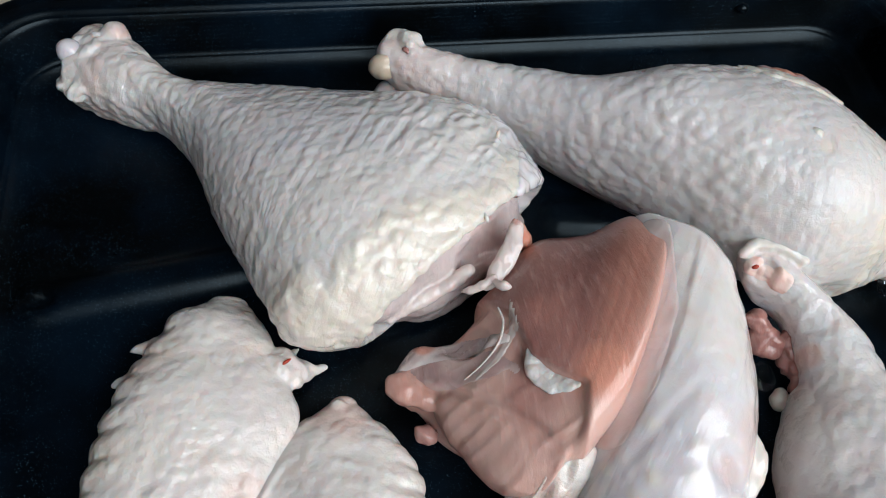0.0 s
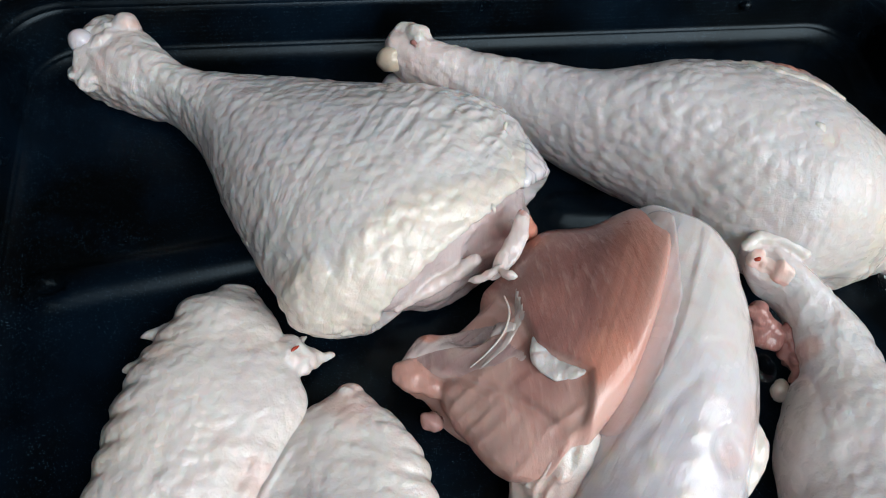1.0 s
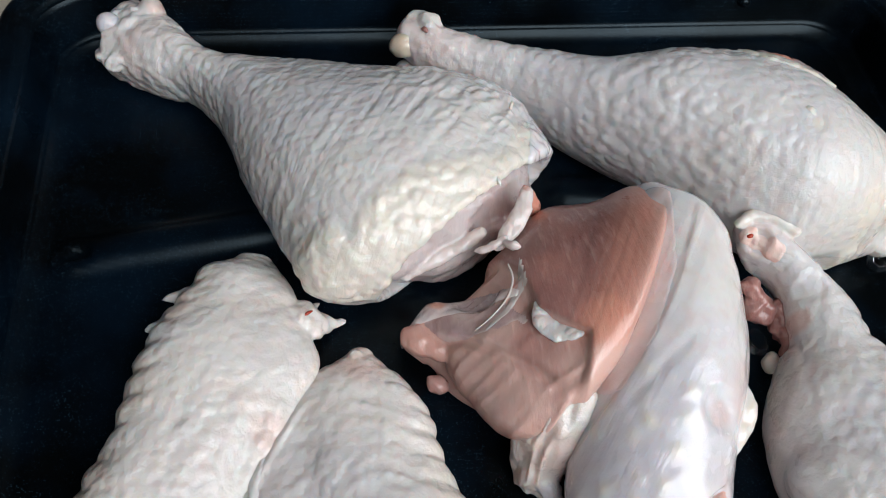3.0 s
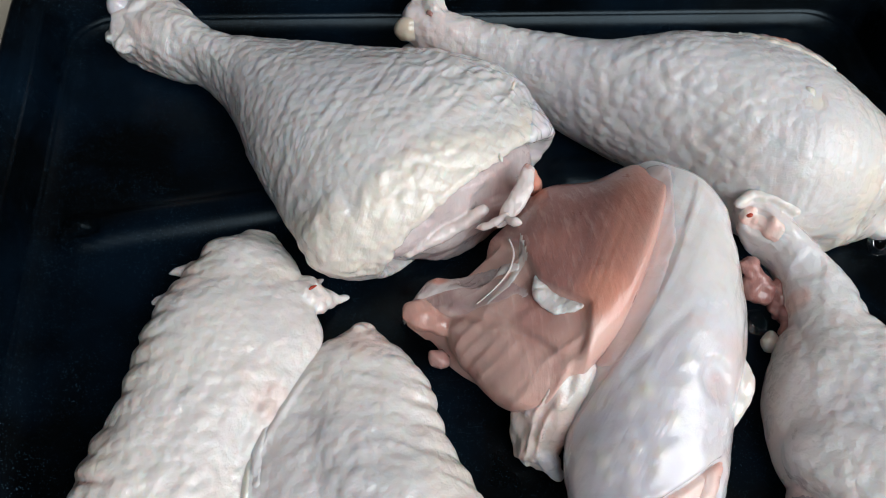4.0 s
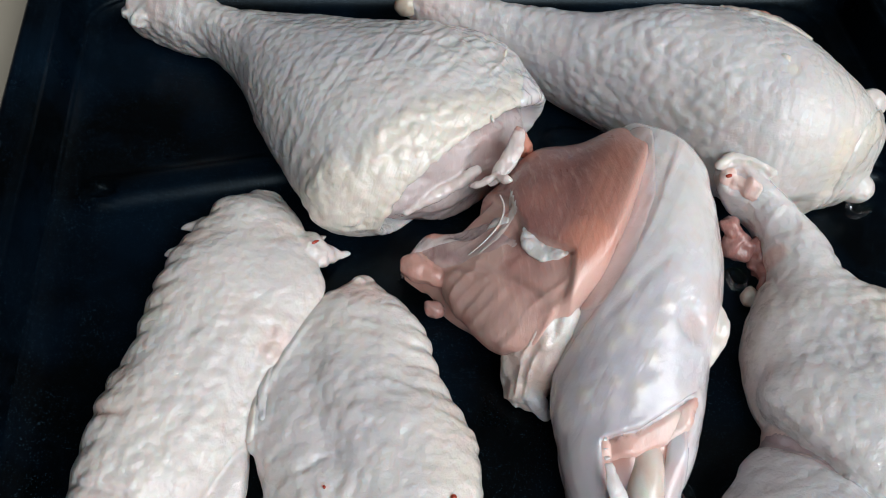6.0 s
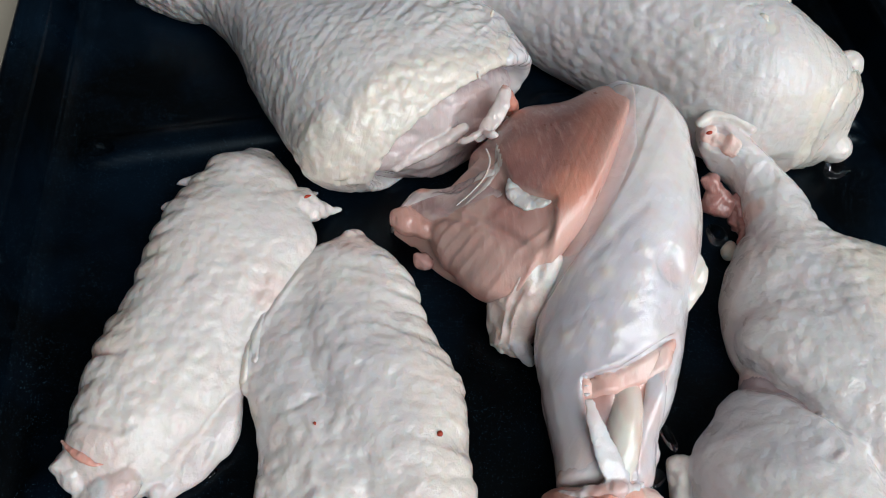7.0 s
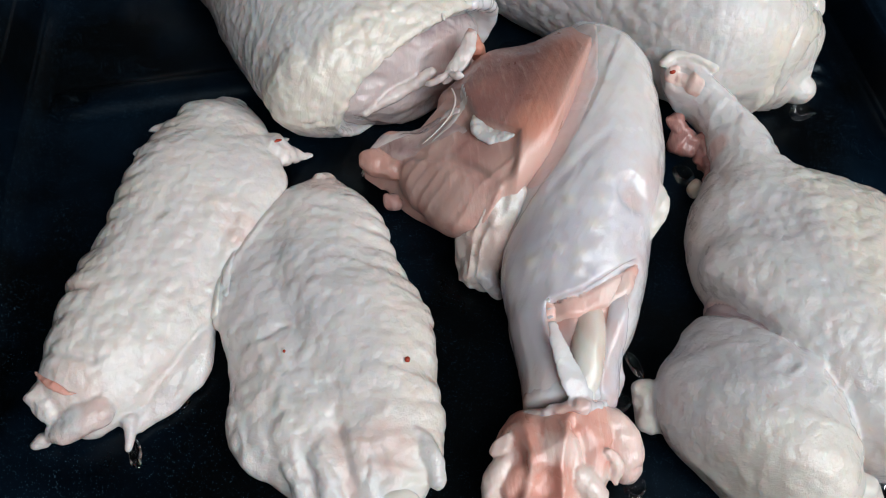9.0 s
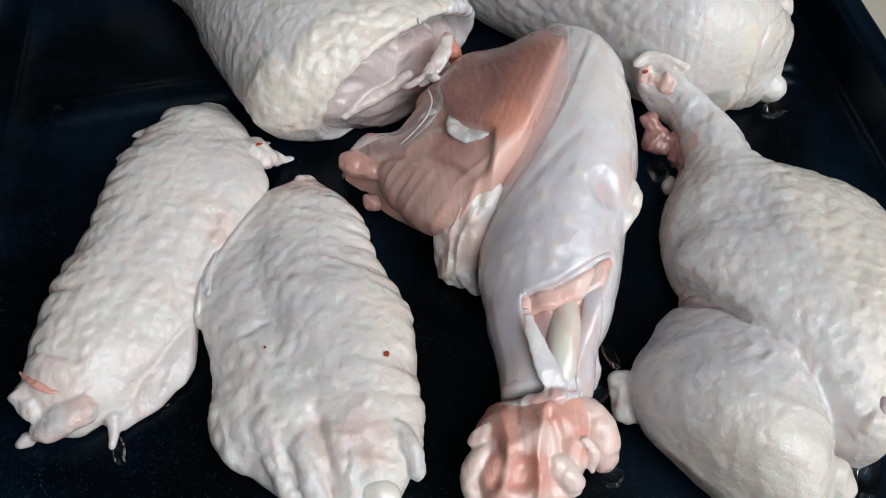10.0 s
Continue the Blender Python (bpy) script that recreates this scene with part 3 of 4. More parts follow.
def drumstick_wrinkled():
    leg = thing("turkey_drumstick", "raw turkey drumstick with creased white skin and a cut meaty end", "poultry leg", LEGS)
    st = [(-173, 171, -187, 131, 18, 30), (-157, 155, -167, 119, 20, 35), (-135, 128, -146, 108, 20, 36, 6), (-113, 121, -131, 85, 22, 42, 4), (-83, 114, -119, 51, 25, 52), (-48, 105, -109, 27, 27, 60),
          (-19, 100, -99, 5, 28, 65), (3, 87, -91, -7, 28, 66), (11, 69, -80, -9, 27, 63), (14, 58, -71, -8, 26, 60)]

    lip = [(-92, -16), (-86, -20), (-70, -20), (-63, -14), (-59, -5), (-50, 4), (-39, 11), (-27, 15), (-14, 21), (-4, 30), (3, 44)]

    def hem(p):
        """The thick creamy border of skin along the cut."""
        far, at = trail(p, lip)
        return step((27 - 13 * at - np.abs(far)) / 9) * step((p[:, 2] - 0.016) / 0.012)

    def shape(p, s, c):
        wide, border = step((s - 0.22) / 0.3), hem(p)
        q = p + 0.0016 * rough_noise(p, 0.007, 18)[:, None]
        long_folds = ridges(p, 62, 0.0030, 0.034, 4) * (0.55 + 0.45 * rough_noise(p, 0.022, 6))
        short_folds = ridges(p, 55, 0.0032, 0.011, 14)
        tight = near(p, -22, 72, 46) * (1 - border)
        return ((1 - border) * wide * (0.00034 * long_folds * step((s - 0.38) / 0.2) + 0.00095 * tight * short_folds) + 0.00065 * domes(q, 0.0046, 2) * (1 - 0.6 * wide) + 0.00035 * wide * domes(q, 0.0042, 3) + 0.0004 * fractal(p, 0.007, 19)
                + border * (0.0010 * domes(q + 0.0015 * rough_noise(p, 0.004, 20)[:, None], 0.0068, 5) + 0.0004 * fractal(p, 0.004, 7) + 0.0010) + 0.0008 * fractal(p, 0.024, 9, 2) + 0.0009 * (1 - wide) * fractal(p, 0.006, 11)
                - 0.0005 * groove(p, [(-70, 48), (-60, 66), (-52, 82)], 1.0))

    def paint(p, s):
        # Grey paints the bluish shade of the flank turned from the window.
        return {"cream": 0.8 * hem(p), "blush": 0.45 * step((0.2 - s) / 0.12) * np.clip(0.6 + fractal(p, 0.01, 3), 0, 1),
                "grey": 0.75 * near(p, -85, 85, 62) * np.clip(0.7 + fractal(p, 0.02, 1), 0, 1)}

    skin = body("skin", st, SKIN_CREASED, leg, "creased and pimpled white skin", 0.9, shape, paint, start=7, skew=0.15, overhang=12, lip=True)
    st = [(-8, 78, -76, 6, 24, 52), (2, 60, -66, 3, 21, 47), (6, 47, -53, 3, 16, 36), (7, 39, -42, 6, 11, 24)]
    meat = body("cut_meat", st, MEAT_PALE, leg, "greyish pink meat under thin membrane", 1.0, lambda p, s, c: 0.0026 * fractal(p, (0.02, 0.008, 0.01), 13) + 0.0016 * ridges(p, 38, 0.009, 0.05, 16),
         lambda p, s: {"cream": np.clip(0.8 * ridges(p, 38, 0.011, 0.06, 19), 0, 0.5), "blush": 0.25 * near(p, -5, 20, 20)}, start=2, end=5, skew=0.1)
    strand("knuckle", [(-187, 141, 26, 4.5), (-183, 146, 28, 6.5), (-179, 149, 28, 5)], SKIN_PINK, leg, "bluish white gristle knuckle", 24, wobble=0.08, paint=lambda p, s: {"grey": np.full(len(p), 0.8)})
    lump = strand("knuckle", [(-170, 148, 28, 6), (-165, 153, 28, 8), (-158, 155, 27, 7)], FAT, leg, "pinkish fatty knuckle", 24, wobble=0.25, paint=lambda p, s: {"blush": np.clip(0.5 + rough_noise(p, 0.006, 2), 0, 0.8)})
    rag = strand("skin_rag", [(-176, 158, 24, 3), (-173, 153, 29, 4), (-171, 147, 31, 3.4), (-175, 141, 30, 2.5), (-182, 137, 27, 2.5)], SKIN, leg, "", 20, wobble=1.1)
    rim = strand("skin_rag", [(-187, 140, 18, 3), (-187, 133, 20, 4), (-182, 128, 22, 4), (-174, 124, 24, 3)], SKIN, leg, "", 20, wobble=1.1)
    fuse(skin, [lump, rag, rim], 0.0007, 1)
    patch("membrane", skin, lambda p: along(p, [(12, 62, 7), (8, 46, 8), (2, 34, 5)]), 0.5, SKIN_PINK, "smooth glossy skin fold", salt=3)
    scraps = [strand("tendon", [(-4, 27, 46, 1.6), (-2, 25, 42, 2.8), (0, 24, 36, 3.4), (3, 26, 28, 3)], MEAT_RED, leg, "", 18, 0.6, wobble=0.5, paint=lambda p, s: {"blush": np.full(len(p), 1.2)}),
              strand("fat_scrap", [(-2, 27, 45, 2.5), (-5, 19, 43, 3.6), (-10, 11, 40, 4.2), (-15, 6, 37, 3.2), (-19, 3, 35, 1.4)], FAT, leg, "", 22, 0.5, flat=0.55, wobble=0.4, paint=lambda p, s: {"cream": np.ones(len(p))}),
              strand("fat_scrap", [(-28, 4, 33, 0.6), (-25, 3, 35, 1.4), (-20, 3, 38, 1.8), (-14, 5, 42, 1.2)], FAT, leg, "", 18, 0.5, wobble=0.7, paint=lambda p, s: {"cream": np.ones(len(p))}),
              strand("fat_scrap", [(-16, 4, 41, 1.4), (-13, 0, 43, 2.0), (-10, -2, 45, 0.8)], FAT, leg, "", 14, 0.4, wobble=0.6, paint=lambda p, s: {"cream": np.ones(len(p))}),
              strand("sinew", [(-56, 2, 18, 2.2), (-44, 6, 23, 3.2), (-30, 11, 28, 3.2), (-20, 15, 33, 2.4)], FAT, leg, "", 18, 0.6, wobble=0.3, paint=lambda p, s: {"cream": np.ones(len(p))})]
    fuse(meat, scraps, 0.0006, 1)
    for x, y, z, a in ((-7, 57, 62, 1.2), (-18, 20, 60, 1.9)):
        dx, dy = 2.2 * math.cos(a), 2.2 * math.sin(a)
        strand("quill_stub", [(x - dx, y - dy, z - 1.2, 0.6), (x, y, z - 0.2, 0.9), (x + dx, y + dy, z - 0.6, 0.5)], FAT, skin, "", 10, 0.5)
    return leg


def drumstick_pimpled():
    leg = thing("turkey_drumstick", "raw turkey drumstick with pimpled grey-white skin and a yellowed knuckle", "poultry leg", LEGS)
    st = [(-40, 140, -46, 123, 32, 40, 22), (-28, 135, -35, 115, 30, 41, 17), (-4, 124, -16, 106, 28, 42, 13), (20, 115, 7, 92, 27, 46, 7), (49, 103, 31, 70, 27, 56, 3), (80, 103, 51, 52, 28, 66),
          (111, 100, 71, 34, 29, 71), (137, 94, 90, 13, 29, 73), (152, 76, 111, -1, 27, 71), (165, 60, 134, -2, 25, 62), (176, 49, 156, 4, 22, 49), (183, 43, 168, 10, 20, 39)]

    def shape(p, s, c):
        wide, late = step((s - 0.15) / 0.3), step((s - 0.6) / 0.2)
        return (0.0009 * domes(p + 0.0016 * rough_noise(p, 0.007, 18)[:, None], (0.0066, 0.0052, 0.006), 22) * (0.4 + 0.6 * wide) * (1 - 0.62 * late) * (0.75 + 0.5 * rough_noise(p, 0.03, 21)) + 0.0004 * late * ridges(p, 84, 0.0028, 0.016, 24) * (0.5 + 0.5 * rough_noise(p, 0.02, 25)) + 0.0008 * fractal(p, 0.026, 29, 2)
                + 0.0010 * (1 - wide) * fractal(p, 0.006, 31) + 0.0028 * step((s - 0.55) / 0.2) * step((0.030 - p[:, 2]) / 0.015) * ridges(p, 20, 0.006, 0.02, 33)
                - 0.0004 * near(p, 116, 33, 5) + 0.0014 * near(p, 108, 44, 7) * fractal(p, 0.006, 36))

    def paint(p, s):
        patch = np.clip(0.55 + 0.8 * fractal(p, 0.03, 35), 0, 1)
        # Broken-up grey puts the dimmer light of the upper left side into the colour.
        return {"grey": patch * (0.9 * near(p, 60, 75, 85, 0.7) + 0.5 * near(p, 120, 50, 40)), "blush": 0.35 * step((0.22 - s) / 0.15) + 0.6 * near(p, 150, 5, 6),
                "cream": 0.45 * step((s - 0.72) / 0.2) + 0.9 * near(p, 142, 4, 8) + 0.7 * near(p, 116, 32, 4)}

    skin = body("skin", st, SKIN_TAUT, leg, "pimpled grey-white skin", 0.9, shape, paint, start=4, end=3, skew=0.15)
    strand("knuckle", [(-42, 133, 32, 5), (-43, 126, 30, 7.5), (-41, 119, 29, 6)], GRISTLE, leg, "yellowed gristle knuckle", 24, paint=lambda p, s: {"cream": np.full(len(p), 0.55)})
    strand("knuckle", [(-50, 124, 13, 5), (-42, 122, 12, 9), (-34, 116, 10, 6)], SKIN_PINK, leg, "", 24)
    rag = strand("skin_rag", [(-43, 136, 35, 4), (-37, 134, 37, 6), (-31, 128, 38, 6), (-30, 120, 36, 4)], SKIN, leg, "", 20, wobble=0.6)
    strand("vessel_hole", [(-36, 126, 40.5, 0.8), (-34.5, 124, 41.3, 1.3), (-33, 122, 40.8, 0.8)], MEAT, skin, "brown vessel stump", 10, 0.5)
    patch("bare_meat", skin, lambda p: along(p, [(116, 89, 3), (127, 81, 6), (136, 70, 5)]), 0.8, MEAT_PALE, "bare pinkish meat", salt=4, paint=lambda p: {"blush": near(p, 125, 84, 10)})
    patch("fat_edge", skin, lambda p: along(p, [(103, 84, 2), (112, 75, 4), (124, 68, 3), (137, 60, 2)]), 0.9, FAT, "creamy fat edge", salt=5)
    strand("fat_bead", [(112, 42, 71.5, 1.4), (114.5, 39, 71.8, 2.4), (117, 36, 71, 1.6)], FAT, skin, "glossy white fat bead", 18, 0.5)
    patch("cut_end", skin, lambda p: step((p[:, 0] - 0.176) / 0.006) * step((0.045 - p[:, 1]) / 0.01) * step((0.04 - p[:, 2]) / 0.01), 1.0, MEAT_PALE, "pale violet cut end", salt=6)
    tip = strand("skin_tip", [(164, 42, 44, 5), (173, 38, 42, 6), (178, 35, 40, 3)], SKIN, leg, "", 20, wobble=0.4)
    knob = strand("fat_knob", [(160, 16, 20, 7), (168, 9, 13, 8.5), (173, 6, 9, 8)], FAT, leg, "smooth white fat knob", 24, wobble=0.2)
    fuse(skin, [rag, tip, knob], 0.0007, 1, {"cream": 0.35})
    patch("fat_edge", skin, lambda p: along(p, [(148, 2, 3), (154, 10, 4), (164, 20, 4), (172, 30, 2)]), 0.9, FAT, "creamy fat edge", salt=7)
    return leg


def wing_long():
    wing = thing("turkey_wing", "raw turkey wing piece with a scalloped feather edge", "poultry wing", WINGS)
    st = [(-126, 21, -110, 20, 8, 13), (-136, 15, -103, 8, 11, 20), (-147, 0, -97, -11, 13, 25), (-157, -16, -91, -30, 13, 29), (-163, -38, -99, -50, 12, 29), (-169, -57, -109, -68, 12, 28), (-177, -75, -119, -88, 11, 27),
          (-183, -95, -126, -106, 10, 26), (-186, -111, -136, -120, 9, 24), (-185, -124, -147, -130, 8, 19), (-178, -135, -161, -138, 6, 12)]

    def shape(p, s, c):
        side = step((-np.cos(c) - 0.48) / 0.5)
        at = np.pi * 15.5 * s ** 0.95 + 1.3 * rough_noise(p, 0.024, 44)
        lobe = np.abs(np.sin(at)) ** 0.55
        grain = near(p, -122, -70, 45, 0.7) + near(p, -160, -105, 38, 0.7)
        return (side * (0.0028 * lobe * (0.7 + 0.6 * rough_noise(p, 0.014, 40)) - 0.0014) * step(s / 0.10) * step((0.95 - s) / 0.1) + 0.0009 * fractal(p, 0.018, 41, 3) + 0.0004 * domes(p + 0.0022 * rough_noise(p, 0.006, 38)[:, None], 0.0046, 37)
                + grain * (1 - 0.7 * side) * (0.0006 * domes(p + 0.002 * rough_noise(p, 0.006, 39)[:, None], (0.004, 0.0055, 0.005), 43) + 0.0004 * ridges(p, 70, 0.006, 0.016, 47)) + 0.0002 * fractal(p, 0.004, 42)
                - 0.0022 * groove(p, [(-118, -96), (-127, -106), (-136, -118), (-146, -128)], 1.6) - 0.0016 * groove(p, [(-112, -50), (-121, -74), (-128, -98)], 3.5)
                - 0.0014 * groove(p, [(-180, -82), (-172, -86), (-165, -88)], 1.0) - 0.0016 * groove(p, [(-184, -110), (-172, -114), (-160, -118)], 1.3))

    def paint(p, s):
        edge = near(p, -150, 0, 22) + near(p, -165, -40, 18) + near(p, -176, -75, 16)
        # Grey and a blush spot at the right edge paint the shade there.
        return {"cream": 0.25 + 0.4 * np.clip(edge, 0, 1), "blush": 0.05 + 0.5 * groove(p, [(-180, -82), (-172, -86), (-165, -88)], 1.6) + 0.35 * groove(p, [(-124, -103), (-136, -118), (-146, -128)], 1.8) + 0.45 * np.clip(rough_noise(p, 0.012, 46) - 0.1, 0, 1) * np.clip(edge, 0, 1) + 0.45 * near(p, -110, -60, 10) + 0.3 * near(p, -172, -128, 18),
                "grey": 0.5 * near(p, -105, -25, 20) + 0.4 * near(p, -140, -70, 25)}

    skin = body("skin", st, SKIN, wing, "pale skin with scalloped quill row", 0.9, shape, paint, start=3, end=3, skew=-0.3)
    grown = []
    for x, y, z, dx, dy in ((-147, 1, 18, -7, -1), (-153, -12, 18, -7, -2), (-158, -26, 17, -6, -3), (-182, -108, 10, -6, -2), (-183, -125, 9, -6, -3)):
        grown.append(strand("quill_tip", [(x + 7, y, z + 1, 4.0), (x + 3, y, z - 1, 3.2), (x + 0.5 * dx, y + 0.5 * dy, z - 2, 1.6), (x + 0.8 * dx, y + 0.8 * dy, z - 2.5, 0.4)], SKIN, wing, "", 12, 0.4, flat=0.7))
    grown.append(strand("skin_flap", [(-108, -16, 12, 7), (-99, -12, 12, 8.5), (-92, -12, 9, 7), (-86, -10, 5, 3.6), (-79, -8, 2.2, 1.2)], SKIN_PINK, wing, "torn thin skin flap", 24, flat=0.7, wobble=0.5))
    grown.append(strand("skin_rag", [(-97, -7, 12, 1.5), (-93, -4, 9, 1.6), (-90, -1, 7, 0.6)], SKIN, wing, "", 12, 0.5, wobble=0.4))
    strand("red_slit", [(-97, -13, 17.4, 0.3), (-95, -11, 17.4, 0.7), (-93, -9, 15.6, 0.3)], BLOOD, skin, "small red tear", 8, 0.4)
    strand("cut", [(-185, -117, 17, 0.4), (-181, -121, 19, 1.2), (-176, -125, 20.5, 1.6), (-171, -128, 20, 1.0), (-168, -128, 19, 0.3)], MEAT_RED, wing, "red cut slit", 12, 0.4, flat=0.6, wobble=0.4)
    grown.append(strand("joint_end", [(-182, -140, 6, 4), (-174, -137, 10, 7), (-164, -134, 13, 8), (-155, -132, 13, 6)], FAT, wing, "fatty pinkish cut joint", 28, 0.6, flat=0.8, wobble=0.4,
           paint=lambda p, s: {"blush": np.clip(0.25 + 0.7 * rough_noise(p, 0.009, 3), 0, 0.6)}))
    grown.append(strand("joint_end", [(-187, -122, 9, 4), (-182, -127, 12, 6), (-176, -132, 12, 5)], SKIN, wing, "", 24, 0.6, wobble=0.7))
    grown.append(strand("skin_tag", [(-180, -138, 6, 3), (-185, -140, 4, 3), (-188, -141, 2.6, 1.6)], SKIN, wing, "", 12, wobble=0.4))
    grown.append(strand("hanging_skin", [(-152, -132, 8, 4), (-152, -139, 4.5, 2.4), (-153, -146, 1.6, 1.2)], SKIN_PINK, wing, "thin hanging skin shred", 12))
    st = [(-128, -78, -118, -84, 5, 10), (-138, -97, -121, -100, 5, 12), (-147, -111, -122, -114, 5, 12), (-153, -123, -132, -128, 4, 9), (-158, -132, -147, -138, 3, 6)]
    grown.append(body("skin_fold", st, SKIN, wing, "", 1.0, lambda p, s, c: 0.0012 * fractal(p, 0.01, 48) + 0.0008 * ridges(p, 70, 0.005, 0.02, 45), None, start=4, end=3))
    fuse(skin, grown, 0.0007, 1, {"blush": 0.12})
    return wing


def wing_broad():
    wing = thing("turkey_wing", "raw broad turkey wing piece with ribbed skin, bare bone", "poultry wing", WINGS)
    st = [(-80, -25, -70, -27, 5, 9), (-95, -35, -58, -40, 8, 16), (-107, -50, -50, -55, 9, 20), (-116, -62, -48, -67, 9, 22), (-122, -78, -43, -83, 9, 24), (-122, -93, -35, -100, 9, 26), (-117, -110, -34, -118, 9, 26),
          (-114, -130, -35, -138, 9, 25), (-115, -147, -36, -156, 9, 23), (-106, -160, -41, -168, 8, 20), (-92, -172, -48, -177, 7, 16)]
    hollow = [(-98, -66), (-97, -90), (-89, -112), (-80, -134), (-76, -150)]

    def shape(p, s, c):
        side = step((np.cos(c) - 0.45) / 0.5)
        lobe = np.abs(np.sin(np.pi * 15.0 * s + 1.3 * rough_noise(p, 0.024, 54))) ** 0.6
        low_left = near(p, -98, -140, 38, 0.7)
        far, at = trail(p, hollow)
        scales = near(p, -92, -95, 40, 0.6)
        return (side * (0.0016 * lobe * (0.65 + 0.6 * rough_noise(p, 0.014, 40)) - 0.0010) * step(s / 0.08) * step((1 - s) / 0.15) + 0.0009 * fractal(p, 0.018, 51, 3) + 0.0004 * domes(p + 0.0022 * rough_noise(p, 0.006, 38)[:, None], 0.0046, 37) + 0.0006 * np.clip(np.cos(c) + 0.6, 0, 1) * ridges(p, -18, 0.006, 0.018, 55)
                - 0.0022 * np.exp(-((far / 7.0) ** 2)) + low_left * (0.0012 * domes(p + 0.002 * rough_noise(p, 0.006, 39)[:, None], (0.0075, 0.009, 0.008), 53) + 0.0006 * ridges(p, 112, 0.005, 0.016, 57))
                + scales * 0.0006 * domes(p, (0.0055, 0.008, 0.007), 50) + 0.00025 * fractal(p, 0.004, 52)
                + 0.0016 * lapped(p, [(-122, -108), (-117, -90), (-114, -78), (-106, -64), (-94, -46)], 4.0, 0.9) + 0.0016 * step((s - 0.80) / 0.12) * ridges(p, 100, 0.0075, 0.05, 59)
                - 0.0008 * groove(p, [(-103, -113), (-99, -112), (-95, -109), (-91, -108)], 0.9) - 0.0030 * groove(p, [(-76, -148), (-73, -162), (-71, -178)], 2.6))

    def paint(p, s):
        right = step((p[:, 0] + 0.062) / 0.02)
        # Grey on the left part paints its cooler, weaker light.
        return {"cream": 0.12 + 0.45 * right, "grey": 0.6 * near(p, -92, -88, 34) + 0.35 * near(p, -76, -120, 28), "blush": 0.03 + 0.5 * groove(p, [(-76, -148), (-73, -162), (-71, -178)], 3.0) + 0.30 * right * np.clip(rough_noise(p, (0.03, 0.007, 0.02), 56), 0, 1) + 0.5 * near(p, -75, -30, 16) + 0.5 * near(p, -58, -160, 14)}

    skin = body("skin", st, SKIN, wing, "ribbed and dimpled pale skin", 0.9, shape, paint, start=3, end=4, skew=0.1)
    patch("skin_edge", skin, lambda p: along(p, [(-112, -58, 2), (-119, -70, 4), (-122, -84, 4), (-121, -96, 2)]), 0.6, FAT, "frayed pale skin edge", salt=14)
    patch("skin_edge", skin, lambda p: along(p, [(-112, -66, 1), (-116, -78, 2), (-116, -90, 1.4)]), 0.6, SKIN, "", salt=15)
    tip = strand("skin_tip", [(-78, -32, 10, 5), (-76, -27, 7, 4), (-76, -23, 5, 1.5)], SKIN, wing, "", 16)
    strand("bone_end", [(-66, -171, 10, 3), (-60, -174, 11, 5), (-54, -177, 11, 6), (-48, -182, 9, 5)], BONE, wing, "bluish white bone end", 24, wobble=0.15)
    patch("cut", skin, lambda p: along(p, [(-60, -154, 0.8), (-56, -161, 2.0), (-51, -170, 2.2)]), 0.7, MEAT_RED, "red cut gap", salt=10)
    strand("blood_spot", [(-47.8, -126, on(skin, -47, -127), 0.6), (-47, -127, on(skin, -47, -127) + 0.3, 1.2), (-46.5, -128, on(skin, -47, -127), 0.6)], BLOOD, skin, "small blood spot", 10, 0.4)
    folds = [strand("fold", pts, SKIN, wing, "", 16, wobble=0.4) for pts in ([(-88, -150, 18, 2), (-81, -164, 18, 3.6), (-75, -182, 10, 4)], [(-98, -150, 15, 2), (-91, -164, 15, 3.4), (-84, -180, 9, 4)], [(-48, -150, 18, 2), (-42, -162, 16, 4), (-40, -174, 11, 4)], [(-63, -158, 19, 1.5), (-64, -168, 17, 3), (-64, -182, 9, 4)])]
    fuse(skin, [tip, *folds], 0.0007, 1)
    strand("dark_speck", [(-93.6, -120, on(skin, -93, -120), 0.4), (-93, -120, on(skin, -93, -120) + 0.3, 0.7), (-92.4, -120, on(skin, -93, -120), 0.4)], BLOOD, skin, "tiny dark speck", 8, 0.3)
    return wing


